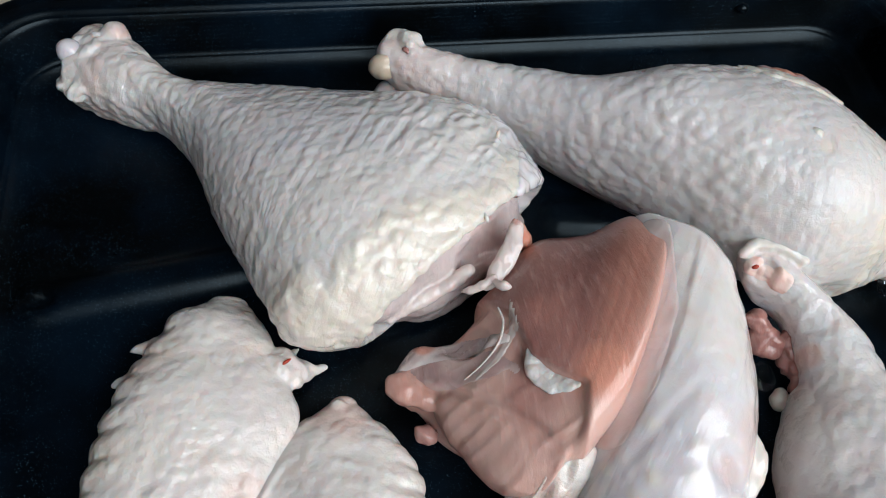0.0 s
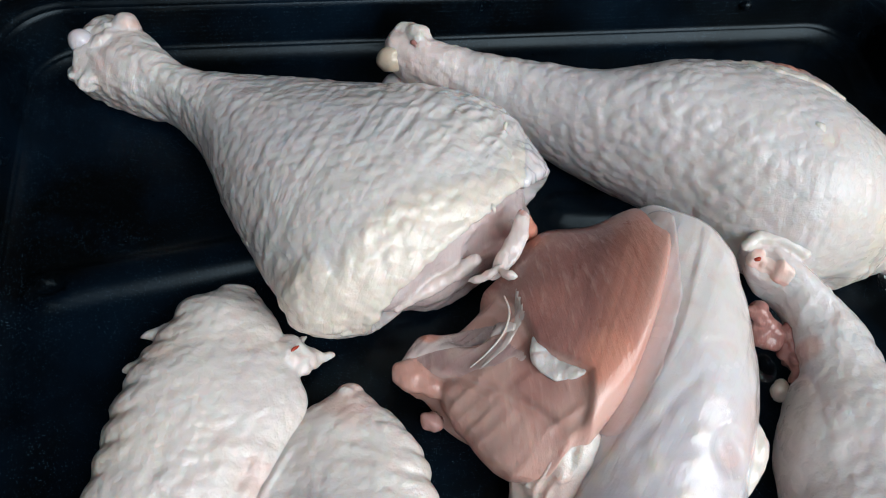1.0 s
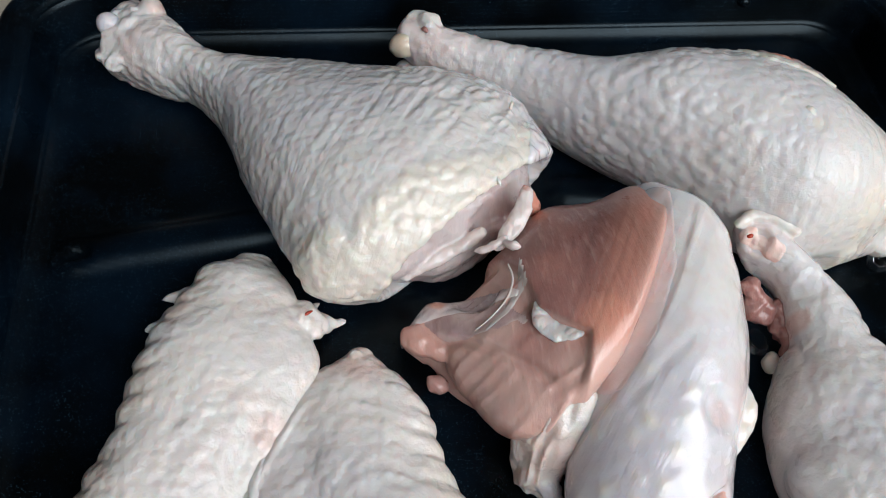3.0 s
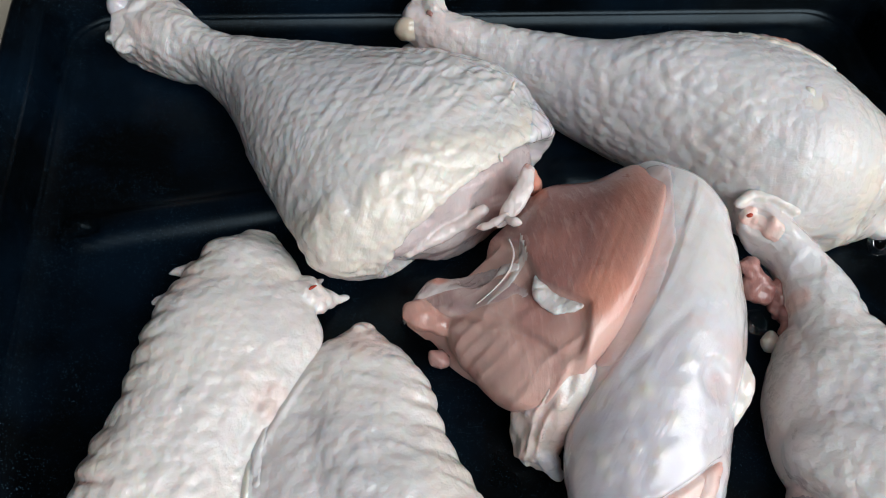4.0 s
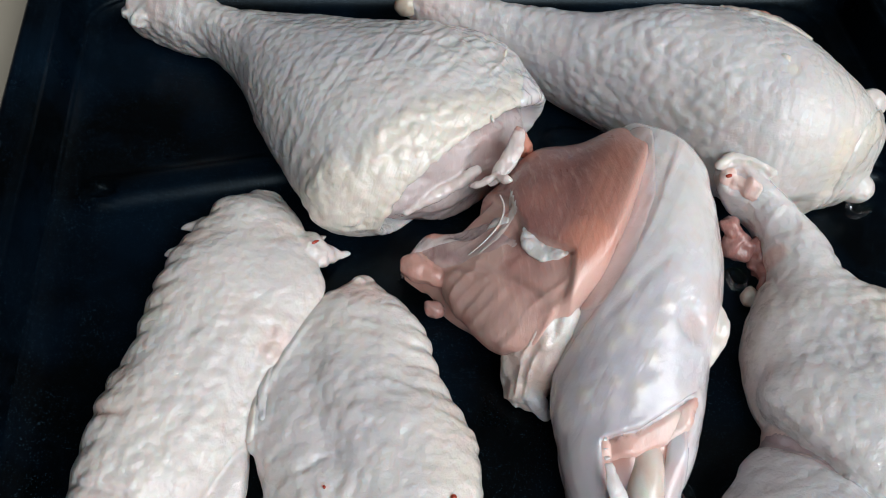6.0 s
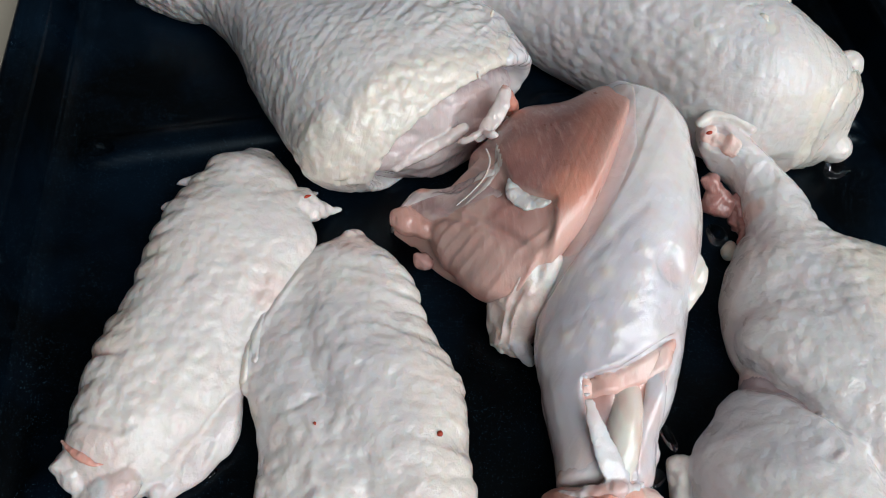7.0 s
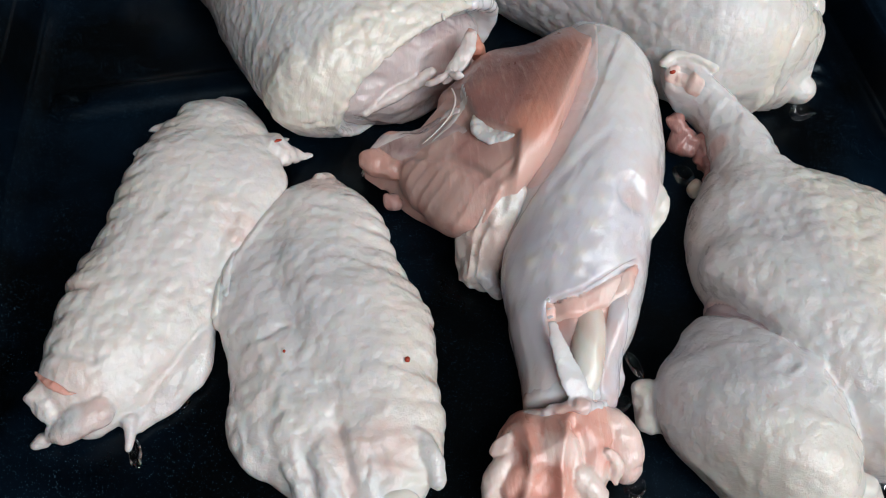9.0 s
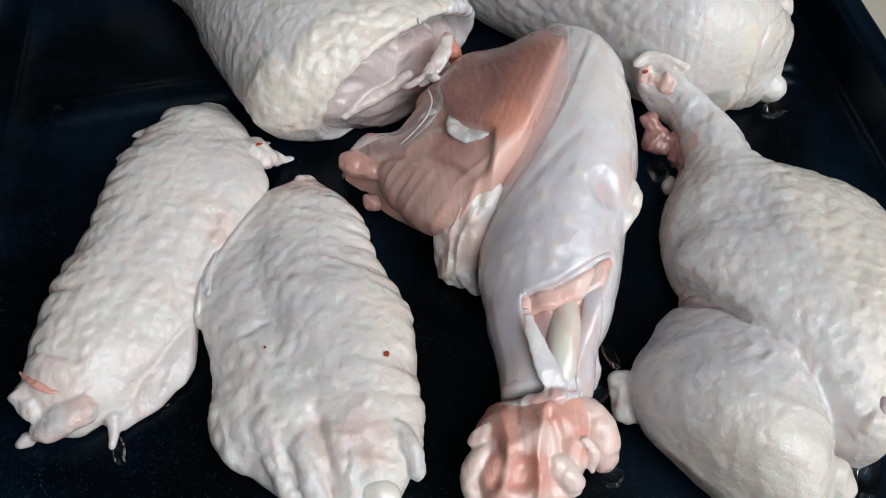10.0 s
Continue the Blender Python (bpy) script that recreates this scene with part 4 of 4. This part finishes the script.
def open_leg():
    leg = thing("turkey_thigh", "raw turkey leg, cut open, pink meat and bare shank bone", "poultry leg", LEGS)
    st = [(40, 21, 57, 14, 44, 56), (32, 13, 71, 7, 34, 60), (21, -12, 77, -18, 28, 63), (12, -36, 74, -44, 26, 63), (6, -54, 69, -63, 25, 61), (-1, -76, 61, -82, 23, 56), (-5, -98, 53, -103, 21, 49), (-4, -113, 44, -123, 19, 42),
          (-3, -132, 35, -136, 17, 35), (-4, -146, 30, -151, 15, 30)]

    def hole(p):
        x, y = p[:, 0] * 1000, p[:, 1] * 1000
        left = np.interp(y, (-152, -140, -126, -114), (14, 8, 5, 6))
        right = np.interp(y, (-152, -140, -126, -112, -104), (20, 26, 34, 44, 48))
        top = np.interp(x, (5, 20, 30, 45), (-114, -113, -109, -101))
        return step((x - left) / 2.0) * step((right - x) / 6.0) * step((top - y) / 1.6) * step((y + 150) / 8) * step((p[:, 2] - 0.018) / 0.006)

    def shape(p, s, c):
        pearls = domes(p, 0.0085, 67) ** 3 * near(p, 18, -85, 34)
        return (0.0007 * fractal(p, 0.024, 61) + 0.0003 * fractal(p, 0.005, 62) + 0.0006 * pearls - 0.0052 * hole(p) - 0.0018 * near(p, 46, -78, 9)
                + 0.0003 * ridges(p, 58, 0.006, 0.05, 66) * near(p, 58, -30, 48) + 0.0009 * lapped(p, [(-6, -86), (4, -76), (20, -60), (36, -39), (44, -26), (54, -6), (61, 9)][::-1], 12.0, 0.9) - 0.0005 * groove(p, [(14, -73), (30, -60), (44, -51)], 2.2) + 0.0022 * ridges(p, 100, 0.014, 0.06, 68) * near(p, 2, -128, 22))

    def paint(p, s):
        pearls = domes(p, 0.0085, 67) ** 3 * near(p, 18, -85, 34)
        # Grey darkens the lower left in place of its violet shading.
        return {"blush": 0.95 * hole(p) * step((-0.1 - p[:, 1]) / 0.01) * (0.35 + 0.65 * step((p[:, 1] + 0.132) / 0.012)) + 0.3 * near(p, 46, -79, 6) + 0.3 * near(p, 62, -70, 14) + 0.2 * near(p, 5, -150, 20),
                "cream": 0.7 * pearls + 0.25 * near(p, 66, -20, 40), "grey": 1.0 * near(p, 0, -110, 36) + 0.55 * near(p, 20, -85, 36)}

    skin = body("skin", st, SKIN_PINK, leg, "thin glossy pinkish white skin", 0.9, shape, paint, start=4, end=3, skew=0.1)

    st = [(-57, -18, -56, -24, 14, 20), (-49, -9, -48, -35, 16, 27), (-33, -8, -42, -50, 17, 35), (-16, 6, -34, -62, 20, 44), (6, 26, -23, -75, 24, 52), (26, 24, -14, -77, 30, 58),
          (43, 25, -4, -73, 40, 63), (51, 13, 14, -57, 46, 66)]

    def layer(p):
        y = p[:, 1] * 1000
        line = np.interp(y, (-78, -64, -46, -40, -32, -14, 2, 10), (2, 3, 6, -1, -9, -12, -20, -30))
        return step((line - p[:, 0] * 1000) / 3.0)

    def fold(p):
        x, y = p[:, 0] * 1000, p[:, 1] * 1000
        line = np.interp(x, (-40, -30, -18, -8), (-34, -42, -52, -62))
        return np.exp(-(((y - line) / 2.5) ** 2)) * step((-6 - x) / 8)

    def shape_meat(p, s, c):
        low = layer(p)
        return (0.0010 * fractal(p, 0.026, 63, 2) - 0.0045 * low + 0.0013 * low * ridges(p, 40, 0.016, 0.06, 64) + 0.0004 * low * ridges(p, 25, 0.006, 0.03, 65) + 0.0003 * low * fractal(p, 0.007, 69) + 0.00010 * (1 - low) * ridges(p, 62, 0.0014, 0.03, 70) + 0.0002 * low * ridges(p, 30, 0.003, 0.03, 71) - 0.0026 * fold(p)
                - 0.003 * near(p, -30, -16, 9) + 0.0012 * step((s - 0.8) / 0.2))

    def paint_meat(p, s):
        low = layer(p)
        rim = step((s - 0.80) / 0.10)
        # The first cream term paints a rim highlight along the upper layer's edge.
        return {"cream": 2.4 * low * (1 - low) + np.clip(low * (0.50 + 0.4 * near(p, -36, -32, 24) + 0.5 * near(p, -26, -4, 16) + 0.5 * rough_noise(p, 0.012, 66) + 0.35 * ridges(p, 35, 0.006, 0.04, 65)), 0, 0.8) + 0.75 * step((s - 0.88) / 0.08) * (1 - near(p, 8, -40, 16)) + 1.1 * step((s - 0.76) / 0.10) * step((-0.046 - p[:, 1]) / 0.010) + 0.5 * near(p, 2, -66, 10),
                "blush": 0.60 * step((s - 0.70) / 0.14) * step((p[:, 1] + 0.062) / 0.02) * (1 - 0.6 * step((s - 0.92) / 0.06)) + 0.5 * near(p, 10, -44, 12) + 0.25 * near(p, 0, 20, 12) + 0.3 * low * near(p, -55, -25, 14) + 0.25 * np.clip(rough_noise(p, 0.016, 67), 0, 1)}

    meat = body("thigh_meat", st, MEAT, leg, "cut pink thigh meat with fine fibres", 0.9, shape_meat, paint_meat, start=3, end=3)
    patch("gristle", meat, lambda p: along(p, [(-54, -16, 5), (-44, -14, 7), (-28, -18, 5), (-16, -22, 2)]), 0.7, MEAT_PALE, "bluish translucent gristle", salt=16, ragged=0.15,
          paint=lambda p: {"cream": np.clip(0.45 + 0.5 * ridges(p, 20, 0.005, 0.03, 17), 0, 0.8), "blush": 0.9 * near(p, -43, -13, 5)})
    patch("membrane", meat, lambda p: along(p, [(-12, -8, 0.6), (-13, -20, 1.6), (-20, -29, 1.4), (-28, -34, 0.8)]), 0.22, GRISTLE, "", salt=18, ragged=0.2)
    patch("membrane", meat, lambda p: along(p, [(-46, -22, 4), (-36, -26, 8), (-24, -30, 6), (-16, -34, 3)]) * (0.75 + 0.5 * rough_noise(p, 0.009, 91)), 0.15, MEAT_PALE, "pale translucent membrane", salt=91, ragged=0.3,
          paint=lambda p: {"cream": np.clip(0.25 + 0.6 * rough_noise(p, 0.006, 93), 0, 0.7), "blush": np.full(len(p), 0.25)})
    strand("membrane", [(-17, -10, 46.0, 0.4), (-16, -16, 45.5, 0.5), (-18, -22, 44.0, 0.5), (-25, -29, 40.0, 0.4), (-32, -33, 36.0, 0.3)], GRISTLE, leg, "taut white membrane thread", 8, 0.6, wobble=0.1)
    tip = strand("meat_tip", [(-58, -22, 15, 4), (-53, -26, 17, 6), (-45, -31, 18, 5), (-38, -36, 19, 3)], MEAT_PALE, leg, "fatty pinkish meat tip", 26, 0.6, wobble=0.3, paint=lambda p, s: {"blush": np.full(len(p), 0.25)})
    fuse(meat, [tip], 0.0007, 1, {"cream": 0.5})
    strand("meat_stub", [(-42, -38, 9, 4), (-45, -41, 6.5, 5), (-48, -44, 5, 3)], MEAT_PALE, leg, "", 20, 0.5, wobble=0.6, paint=lambda p, s: {"blush": np.full(len(p), 0.5)})
    strand("fat_scrap", [(-9, -28, 48.5, 1.0), (-8.5, -33, 49.0, 3.4), (-7, -39, 49.0, 5.0), (-4, -43, 50.5, 4.2), (0, -45, 53.0, 2.2), (4, -46, 55, 0.8)], SKIN, leg, "white fat scrap", 24, 0.5, flat=0.45, wobble=0.35)
    patch("membrane", skin, lambda p: along(p, [(44, 10, 6), (36, -22, 7), (24, -46, 6), (12, -62, 5)]), 0.35, SKIN_PINK, "translucent wet membrane", salt=20, ragged=0.15, paint=lambda p: {"blush": 0.35 * np.ones(len(p))})
    st = [(-8, -58, 10, -67, 30, 46), (-14, -64, 7, -74, 25, 42), (-18, -70, 3, -80, 17, 34), (-20, -75, -3, -85, 11, 25), (-20, -79, -8, -88, 7, 17)]
    fringe = body("skin_fringe", st, SKIN, leg, "wrinkled creamy skin fringe", 0.9, lambda p, s, c: 0.0015 * ridges(p, 65, 0.0032, 0.016, 71) + 0.0020 * fractal(p, 0.009, 72, 4),
         lambda p, s: {"cream": np.full(len(p), 0.4), "blush": np.clip(0.45 + 0.6 * rough_noise(p, 0.012, 73), 0, 0.8)}, start=4, end=3)
    drape = strand("hanging_skin", [(-13, -80, 14, 3), (-8, -87, 10, 4.5), (-3, -94, 4, 3.5)], SKIN_PINK, leg, "", 20, flat=0.6, wobble=0.5, paint=lambda p, s: {"grey": np.ones(len(p))})
    fuse(fringe, [drape], 0.0007, 1)
    grown = [strand("skin_flap", [(58, -56, 42, 3), (60, -66, 41, 5.5), (62.5, -74, 40, 4.5), (59, -80, 38, 4.5), (53, -88, 36, 2.5)], SKIN, leg, "torn creamy skin flap", 24, 0.6, flat=0.9, wobble=0.3, paint=lambda p, s: {"cream": np.full(len(p), 0.6)})]
    patch("red_meat", skin, lambda p: hole(p) * along(p, [(8, -117, 4), (18, -117, 4.5), (30, -112, 6), (44, -106, 7)]), 2.2, MEAT_RED, "orange-red bare meat", salt=21, ragged=0.15, paint=lambda p: {"cream": np.clip(0.35 + 0.5 * rough_noise(p, 0.012, 22), 0, 0.8)})
    strand("shank_bone", [(28, -94, 20, 5), (26, -106, 26.5, 6), (24, -117, 30, 6.6), (22, -128, 31.5, 6.8), (19, -139, 29.5, 6.6), (15, -149, 24.5, 6.2), (12, -156, 18, 5)], BONE, leg, "glossy ivory shank bone", 24, wobble=0.10, paint=lambda p, s: {"blush": np.clip(0.15 + 0.5 * rough_noise(p, (0.004, 0.014, 0.006), 88), 0, 0.6)})
    patch("sinew", skin, lambda p: along(p, [(36, -113, 3), (33, -126, 4.5), (28, -140, 6), (26, -150, 5)]), 1.1, SKIN_PINK, "glossy translucent sinew", salt=22, paint=lambda p: {"blush": np.clip(0.1 + 0.4 * rough_noise(p, 0.008, 23), 0, 0.4), "grey": np.full(len(p), 0.5)})
    grown.append(strand("skin_strip", [(7, -114, 41, 0.8), (7, -125, 38.5, 2.0), (9, -136, 36, 3.6), (12, -146, 33, 5.4), (16, -155, 29, 5.0)], SKIN_PINK, leg, "twisted strip of pale skin", 22, 0.6, flat=0.22, wobble=0.15))
    patch("skin_collar", skin, lambda p: step((-0.143 - p[:, 1]) / 0.006), 0.4, SKIN_PINK, "crumpled membrane collar", salt=24, ragged=0.8, paint=lambda p: {"blush": np.clip(0.2 + 0.6 * rough_noise(p, 0.006, 25), 0, 0.6)})
    grown.append(strand("hanging_skin", [(33, -130, 20, 4), (36, -138, 11, 3), (36.5, -143, 3, 1.4)], SKIN_PINK, leg, "", 14))
    grown.append(strand("collar", [(-8, -152, 18, 1.8), (2, -154, 26.5, 2.0), (13, -155, 30, 2.6), (27, -152, 21, 2.0)], SKIN_PINK, leg, "", 20, 0.6, wobble=1.0, paint=lambda p, s: {"blush": np.clip(0.3 + rough_noise(p, 0.006, 89), 0, 0.8)}))
    fuse(skin, grown, 0.0007, 1)
    st = [(-8, -154, 25, -154, 12, 26), (-14, -163, 24, -166, 12, 30), (-16, -174, 22, -178, 11, 28), (-16, -184, 14, -188, 10, 22)]

    def gouge(p, s, c):
        return 0.0016 * fractal(p, 0.012, 81, 4) + 0.0030 * ridges(p, 78, 0.012, 0.035, 86) + 0.0020 * ridges(p, 20, 0.013, 0.03, 87) - 0.0030 * groove(p, [(8, -160), (13, -170), (12, -184)], 2.0) - 0.0022 * groove(p, [(-10, -162), (-9, -174), (-13, -184)], 1.8) - 0.004 * near(p, -4, -180, 7) - 0.0012 * np.maximum(0, ridges(p, 70, 0.014, 0.03, 83) - 0.4)

    shank = body("cut_shank", st, MEAT_RED, leg, "red cut shank end", 0.9, gouge, lambda p, s: {"cream": np.clip(0.05 + 0.8 * rough_noise(p, 0.010, 85), 0, 0.7)}, start=3, end=3)
    fat = strand("fat_scrap", [(-11, -166, 22, 3), (-18, -171, 19, 4.4), (-21, -178, 14, 4.4), (-18, -185, 9, 4)], FAT, leg, "", 26, 0.6, wobble=0.35, paint=lambda p, s: {"cream": np.full(len(p), 0.9)})
    lobe = strand("meat_lobe", [(18, -155, 21, 6), (27, -160, 18, 8), (31, -169, 13, 8), (29, -178, 7, 5)], MEAT_PALE, leg, "", 28, 0.6, wobble=0.3, paint=lambda p, s: {"cream": np.full(len(p), 0.75)})
    spur = strand("fat_scrap", [(6, -174, 25, 3), (12, -180, 20, 5), (17, -186, 13, 5)], FAT, leg, "", 24, 0.6, wobble=0.4, paint=lambda p, s: {"cream": np.full(len(p), 1.0)})
    shreds = [strand("scrap", pts, FAT, leg, "", 14, 0.5, flat=0.5, wobble=0.5, paint=lambda p, s: {"cream": np.full(len(p), 0.8)})
              for pts in ([(-13, -160, 24, 1.5), (-17, -164, 23, 3), (-21, -165, 19, 1.2)], [(20, -170, 27, 1.2), (24, -175, 23, 2.6), (23, -181, 17, 1.6)])]
    fuse(shank, [fat, lobe, spur, *shreds], 0.0006, 1)
    strand("shank_bone", [(-15, -179, 11, 4), (-8, -182, 13, 5), (2, -186, 12, 6)], BONE, leg, "ivory bone stump", 18)
    return leg


def upper_wing():
    wing = thing("turkey_upper_wing", "raw folded turkey upper wing with thick pale skin, cut joint", "poultry wing", WINGS)
    st = [(88, 8, 102, 13, 34, 40, 26), (90, 0, 111, 0, 30, 40, 20), (102, -11, 122, -14, 25, 37, 12), (106, -29, 132, -29, 20, 34, 6), (103, -45, 138, -47, 16, 34), (90, -67, 159, -59, 20, 38), (84, -85, 176, -71, 21, 42),
          (79, -99, 182, -93, 26, 45), (87, -117, 178, -120, 33, 47), (101, -140, 166, -145, 32, 47), (107, -163, 154, -168, 15, 40), (118, -180, 139, -184, 13, 32)]

    def crest(p):
        x, y = p[:, 0] * 1000, p[:, 1] * 1000
        return np.exp(-(((x - np.interp(y, (-120, -100, -58, -30, -10), (116, 122, 132, 131, 121))) / 5.0) ** 2))

    def shape(p, s, c):
        row = np.abs(np.sin(s * np.pi * 26 + rough_noise(p, 0.02, 74)))
        return (0.0007 * fractal(p, 0.016, 71) + 0.00045 * domes(p + 0.002 * rough_noise(p, 0.006, 15)[:, None], 0.0050, 72) + 0.0004 * ridges(p, 75, 0.004, 0.012, 76) * step((p[:, 0] - 0.115) / 0.02) + 0.0004 * fractal(p, 0.005, 76) + 0.0007 * crest(p) * row * step((s - 0.18) / 0.06) * step((0.62 - s) / 0.15)
                - 0.0012 * near(p, 108, -84, 16) - 0.0012 * near(p, 112, -22, 7) - 0.0028 * near(p, 94, -1, 6) * step((p[:, 2] - 0.03) / 0.004) + 0.0006 * step((s - 0.6) / 0.1) * ridges(p, -25, 0.006, 0.03, 78))

    def paint(p, s):
        # Grey spots over the dents paint the shadow lying in these valleys.
        return {"grey": 0.4 * near(p, 110, -84, 22) + 0.4 * near(p, 112, -18, 8), "cream": 0.8 * step((p[:, 0] - 0.118) / 0.02) * step((s - 0.3) / 0.15), "blush": 0.8 * near(p, 105, -33, 6) + 0.35 * step((0.15 - s) / 0.1)}

    skin = body("skin", st, SKIN, wing, "thick pale ridged skin", 0.9, shape, paint, start=4, end=5)
    st = [(100, -44, 116, -40, 12, 22), (88, -62, 116, -58, 12, 30), (81, -82, 116, -80, 12, 33), (81, -98, 116, -98, 11, 32), (86, -110, 112, -112, 9, 24)]
    # Even grey gives the left flank its purple shade as colour.
    under = body("under_meat", st, SKIN_PINK, wing, "", 1.0, lambda p, s, c: 0.0012 * fractal(p, 0.014, 79), lambda p, s: {"grey": np.full(len(p), 0.9)}, start=4, end=4)
    st = [(150, -52, 160, -62, 14, 20), (168, -58, 162, -80, 14, 24), (184, -74, 166, -96, 14, 26), (192, -96, 168, -112, 12, 24)]
    fold = body("skin_fold", st, SKIN_PINK, wing, "grey skin fold", 1.0, lambda p, s, c: 0.0010 * fractal(p, 0.014, 80), lambda p, s: {"grey": np.full(len(p), 0.6)}, start=6, end=8)
    st = [(86, -103, 104, -103, 12, 20), (65, -125, 119, -124, 13, 31), (51, -141, 122, -141, 13, 39), (48, -158, 121, -157, 13, 44), (56, -174, 119, -174, 12, 45), (69, -190, 114, -191, 11, 40), (80, -201, 108, -203, 9, 30)]

    def shape_shoulder(p, s, c):
        wet = near(p, 104, -146, 24)
        return (0.0010 * fractal(p, 0.018, 75) + 0.0004 * fractal(p, 0.005, 77) - 0.0045 * groove(p, [(72, -104), (80, -113), (89, -121), (98, -132), (106, -142)], 4.5) + 0.0010 * wet * ridges(p, 35, 0.006, 0.015, 70) + 0.0007 * step((s - 0.5) / 0.3) * ridges(p, -30, 0.009, 0.05, 73)
                + 0.0010 * step((0.022 - p[:, 2]) / 0.01) * ridges(p, -50, 0.005, 0.03, 69))

    # The crease is pink; blush along it also paints the overlapping skin's shade.
    shoulder = body("shoulder", st, SKIN, wing, "smooth bulging shoulder skin", 0.9, shape_shoulder,
         lambda p, s: {"grey": 0.6 * near(p, 80, -135, 34), "cream": 0.6 * step((s - 0.55) / 0.25), "blush": 0.4 * near(p, 90, -108, 14) + 0.7 * groove(p, [(76, -108), (84, -117), (92, -125), (100, -134)], 4.0)}, start=4, end=6)
    grown = [shoulder, fold, under]
    patch("joint_meat", skin, lambda p: along(p, [(90, 2, 4), (95, -2, 4.5), (101, -6, 3)]) * step((p[:, 2] - 0.03) / 0.004), 0.4, MEAT_RED, "pink meat inside the joint", salt=29, paint=lambda p: {"cream": 0.75 + 0.4 * rough_noise(p, 0.004, 30)})
    grown.append(strand("joint_rim", [(85, 7, 37, 2), (93, 10, 40, 3), (104, 6, 41, 3), (111, -1, 40, 2)], SKIN, wing, "", 24, 0.6, wobble=0.35))
    strand("blood_clot", [(88, 0.5, 38.6, 0.5), (89.5, 0.5, 39.2, 0.9), (91, 1, 39.2, 0.5)], BLOOD, skin, "dark blood clot", 10, 0.5)
    strand("red_meat", [(92, -12, 22, 4), (97, -18, 15, 6), (103, -24, 11, 4)], MEAT, wing, "dark red hanging meat", 24, 0.6, wobble=0.9)
    strand("red_meat", [(106, -18, 18, 3), (106, -28, 12, 4.5), (106, -38, 9, 3.5), (104, -46, 7, 2)], MEAT, wing, "dark red hanging meat", 24, 0.6, wobble=0.9)
    strand("fat_scrap", [(102, -38, 6, 3), (99, -43, 5, 4.4), (96, -47, 4, 3)], FAT, wing, "", 16, wobble=0.3)
    grown.append(strand("fat_knob", [(52, -141, 9, 5), (47, -145, 8, 6), (46, -151, 6.5, 5.5), (53, -157, 6, 4)], FAT, wing, "creamy fat knob", 26, 0.6, wobble=0.6))
    # Pink edge of the crease, its darker tone also standing for the overlap's shade.
    patch("skin_crease", shoulder, lambda p: along(p, [(80, -112, 3), (88, -120, 4.5), (97, -131, 3)]), 0.8, MEAT_PALE, "pink crease edge", salt=28)
    grown.append(strand("fat_scrap", [(122, -178, 30, 6), (130, -176, 30, 8), (138, -172, 27, 7), (144, -166, 26, 4)], FAT, wing, "", 20, wobble=0.6))
    strand("joint_meat", [(131, -169, 36, 2), (133, -174, 34, 4), (131, -180, 28, 3)], MEAT_PALE, wing, "pink joint meat", 16)
    grown.append(strand("fat_scrap", [(104, -188, 24, 6), (111, -193, 17, 8), (118, -198, 10, 6)], FAT, wing, "", 20, wobble=0.5))
    fuse(skin, grown, 0.0008, 1, {"cream": 0.5})
    return wing


drumstick_wrinkled()
drumstick_pimpled()
wing_long()
wing_broad()
open_leg()
upper_wing()


# ---- liquid on the tray ----
def puddle(x, y, rx, ry, turn, salt):
    a = np.linspace(0, 2 * np.pi, 40, endpoint=False)
    edge = 1 + 0.25 * rough_noise(np.stack([np.cos(a), np.sin(a), np.zeros(40)], 1) * 0.02, 0.018, salt)
    rings = []
    for f, z in ((1.0, 0.0001), (0.97, 0.0003), (0.88, 0.0005), (0.7, 0.0006), (0.4, 0.0006), (0.02, 0.0006)):
        u, v = rx * f * edge * np.cos(a), ry * f * edge * np.sin(a)
        c, s = math.cos(turn), math.sin(turn)
        rings.append(np.stack([(x + u * c - v * s) / 1000, (y + u * s + v * c) / 1000, np.full(40, z)], 1))
    ob = grid_mesh("liquid_puddle", np.array(rings), WATER, None)
    tagged(ob, "clear meat juice puddle on the dark enamel tray", "liquid", "juice puddles")


for k, (x, y, rx, ry, turn) in enumerate(((48, -126, 2.5, 7, 0.3), (174, 6, 8, 5, 0.4), (137, -190, 12, 7, 0.8), (-151, -145, 3, 6, 0.3), (38, -144, 5, 4, 0.2), (-134, -128, 2.5, 1.5, 0.5), (98, -30, 5, 6, 0.2), (36, -178, 5, 4, 0.0))):
    puddle(x, y, rx, ry, turn, 90 + k)
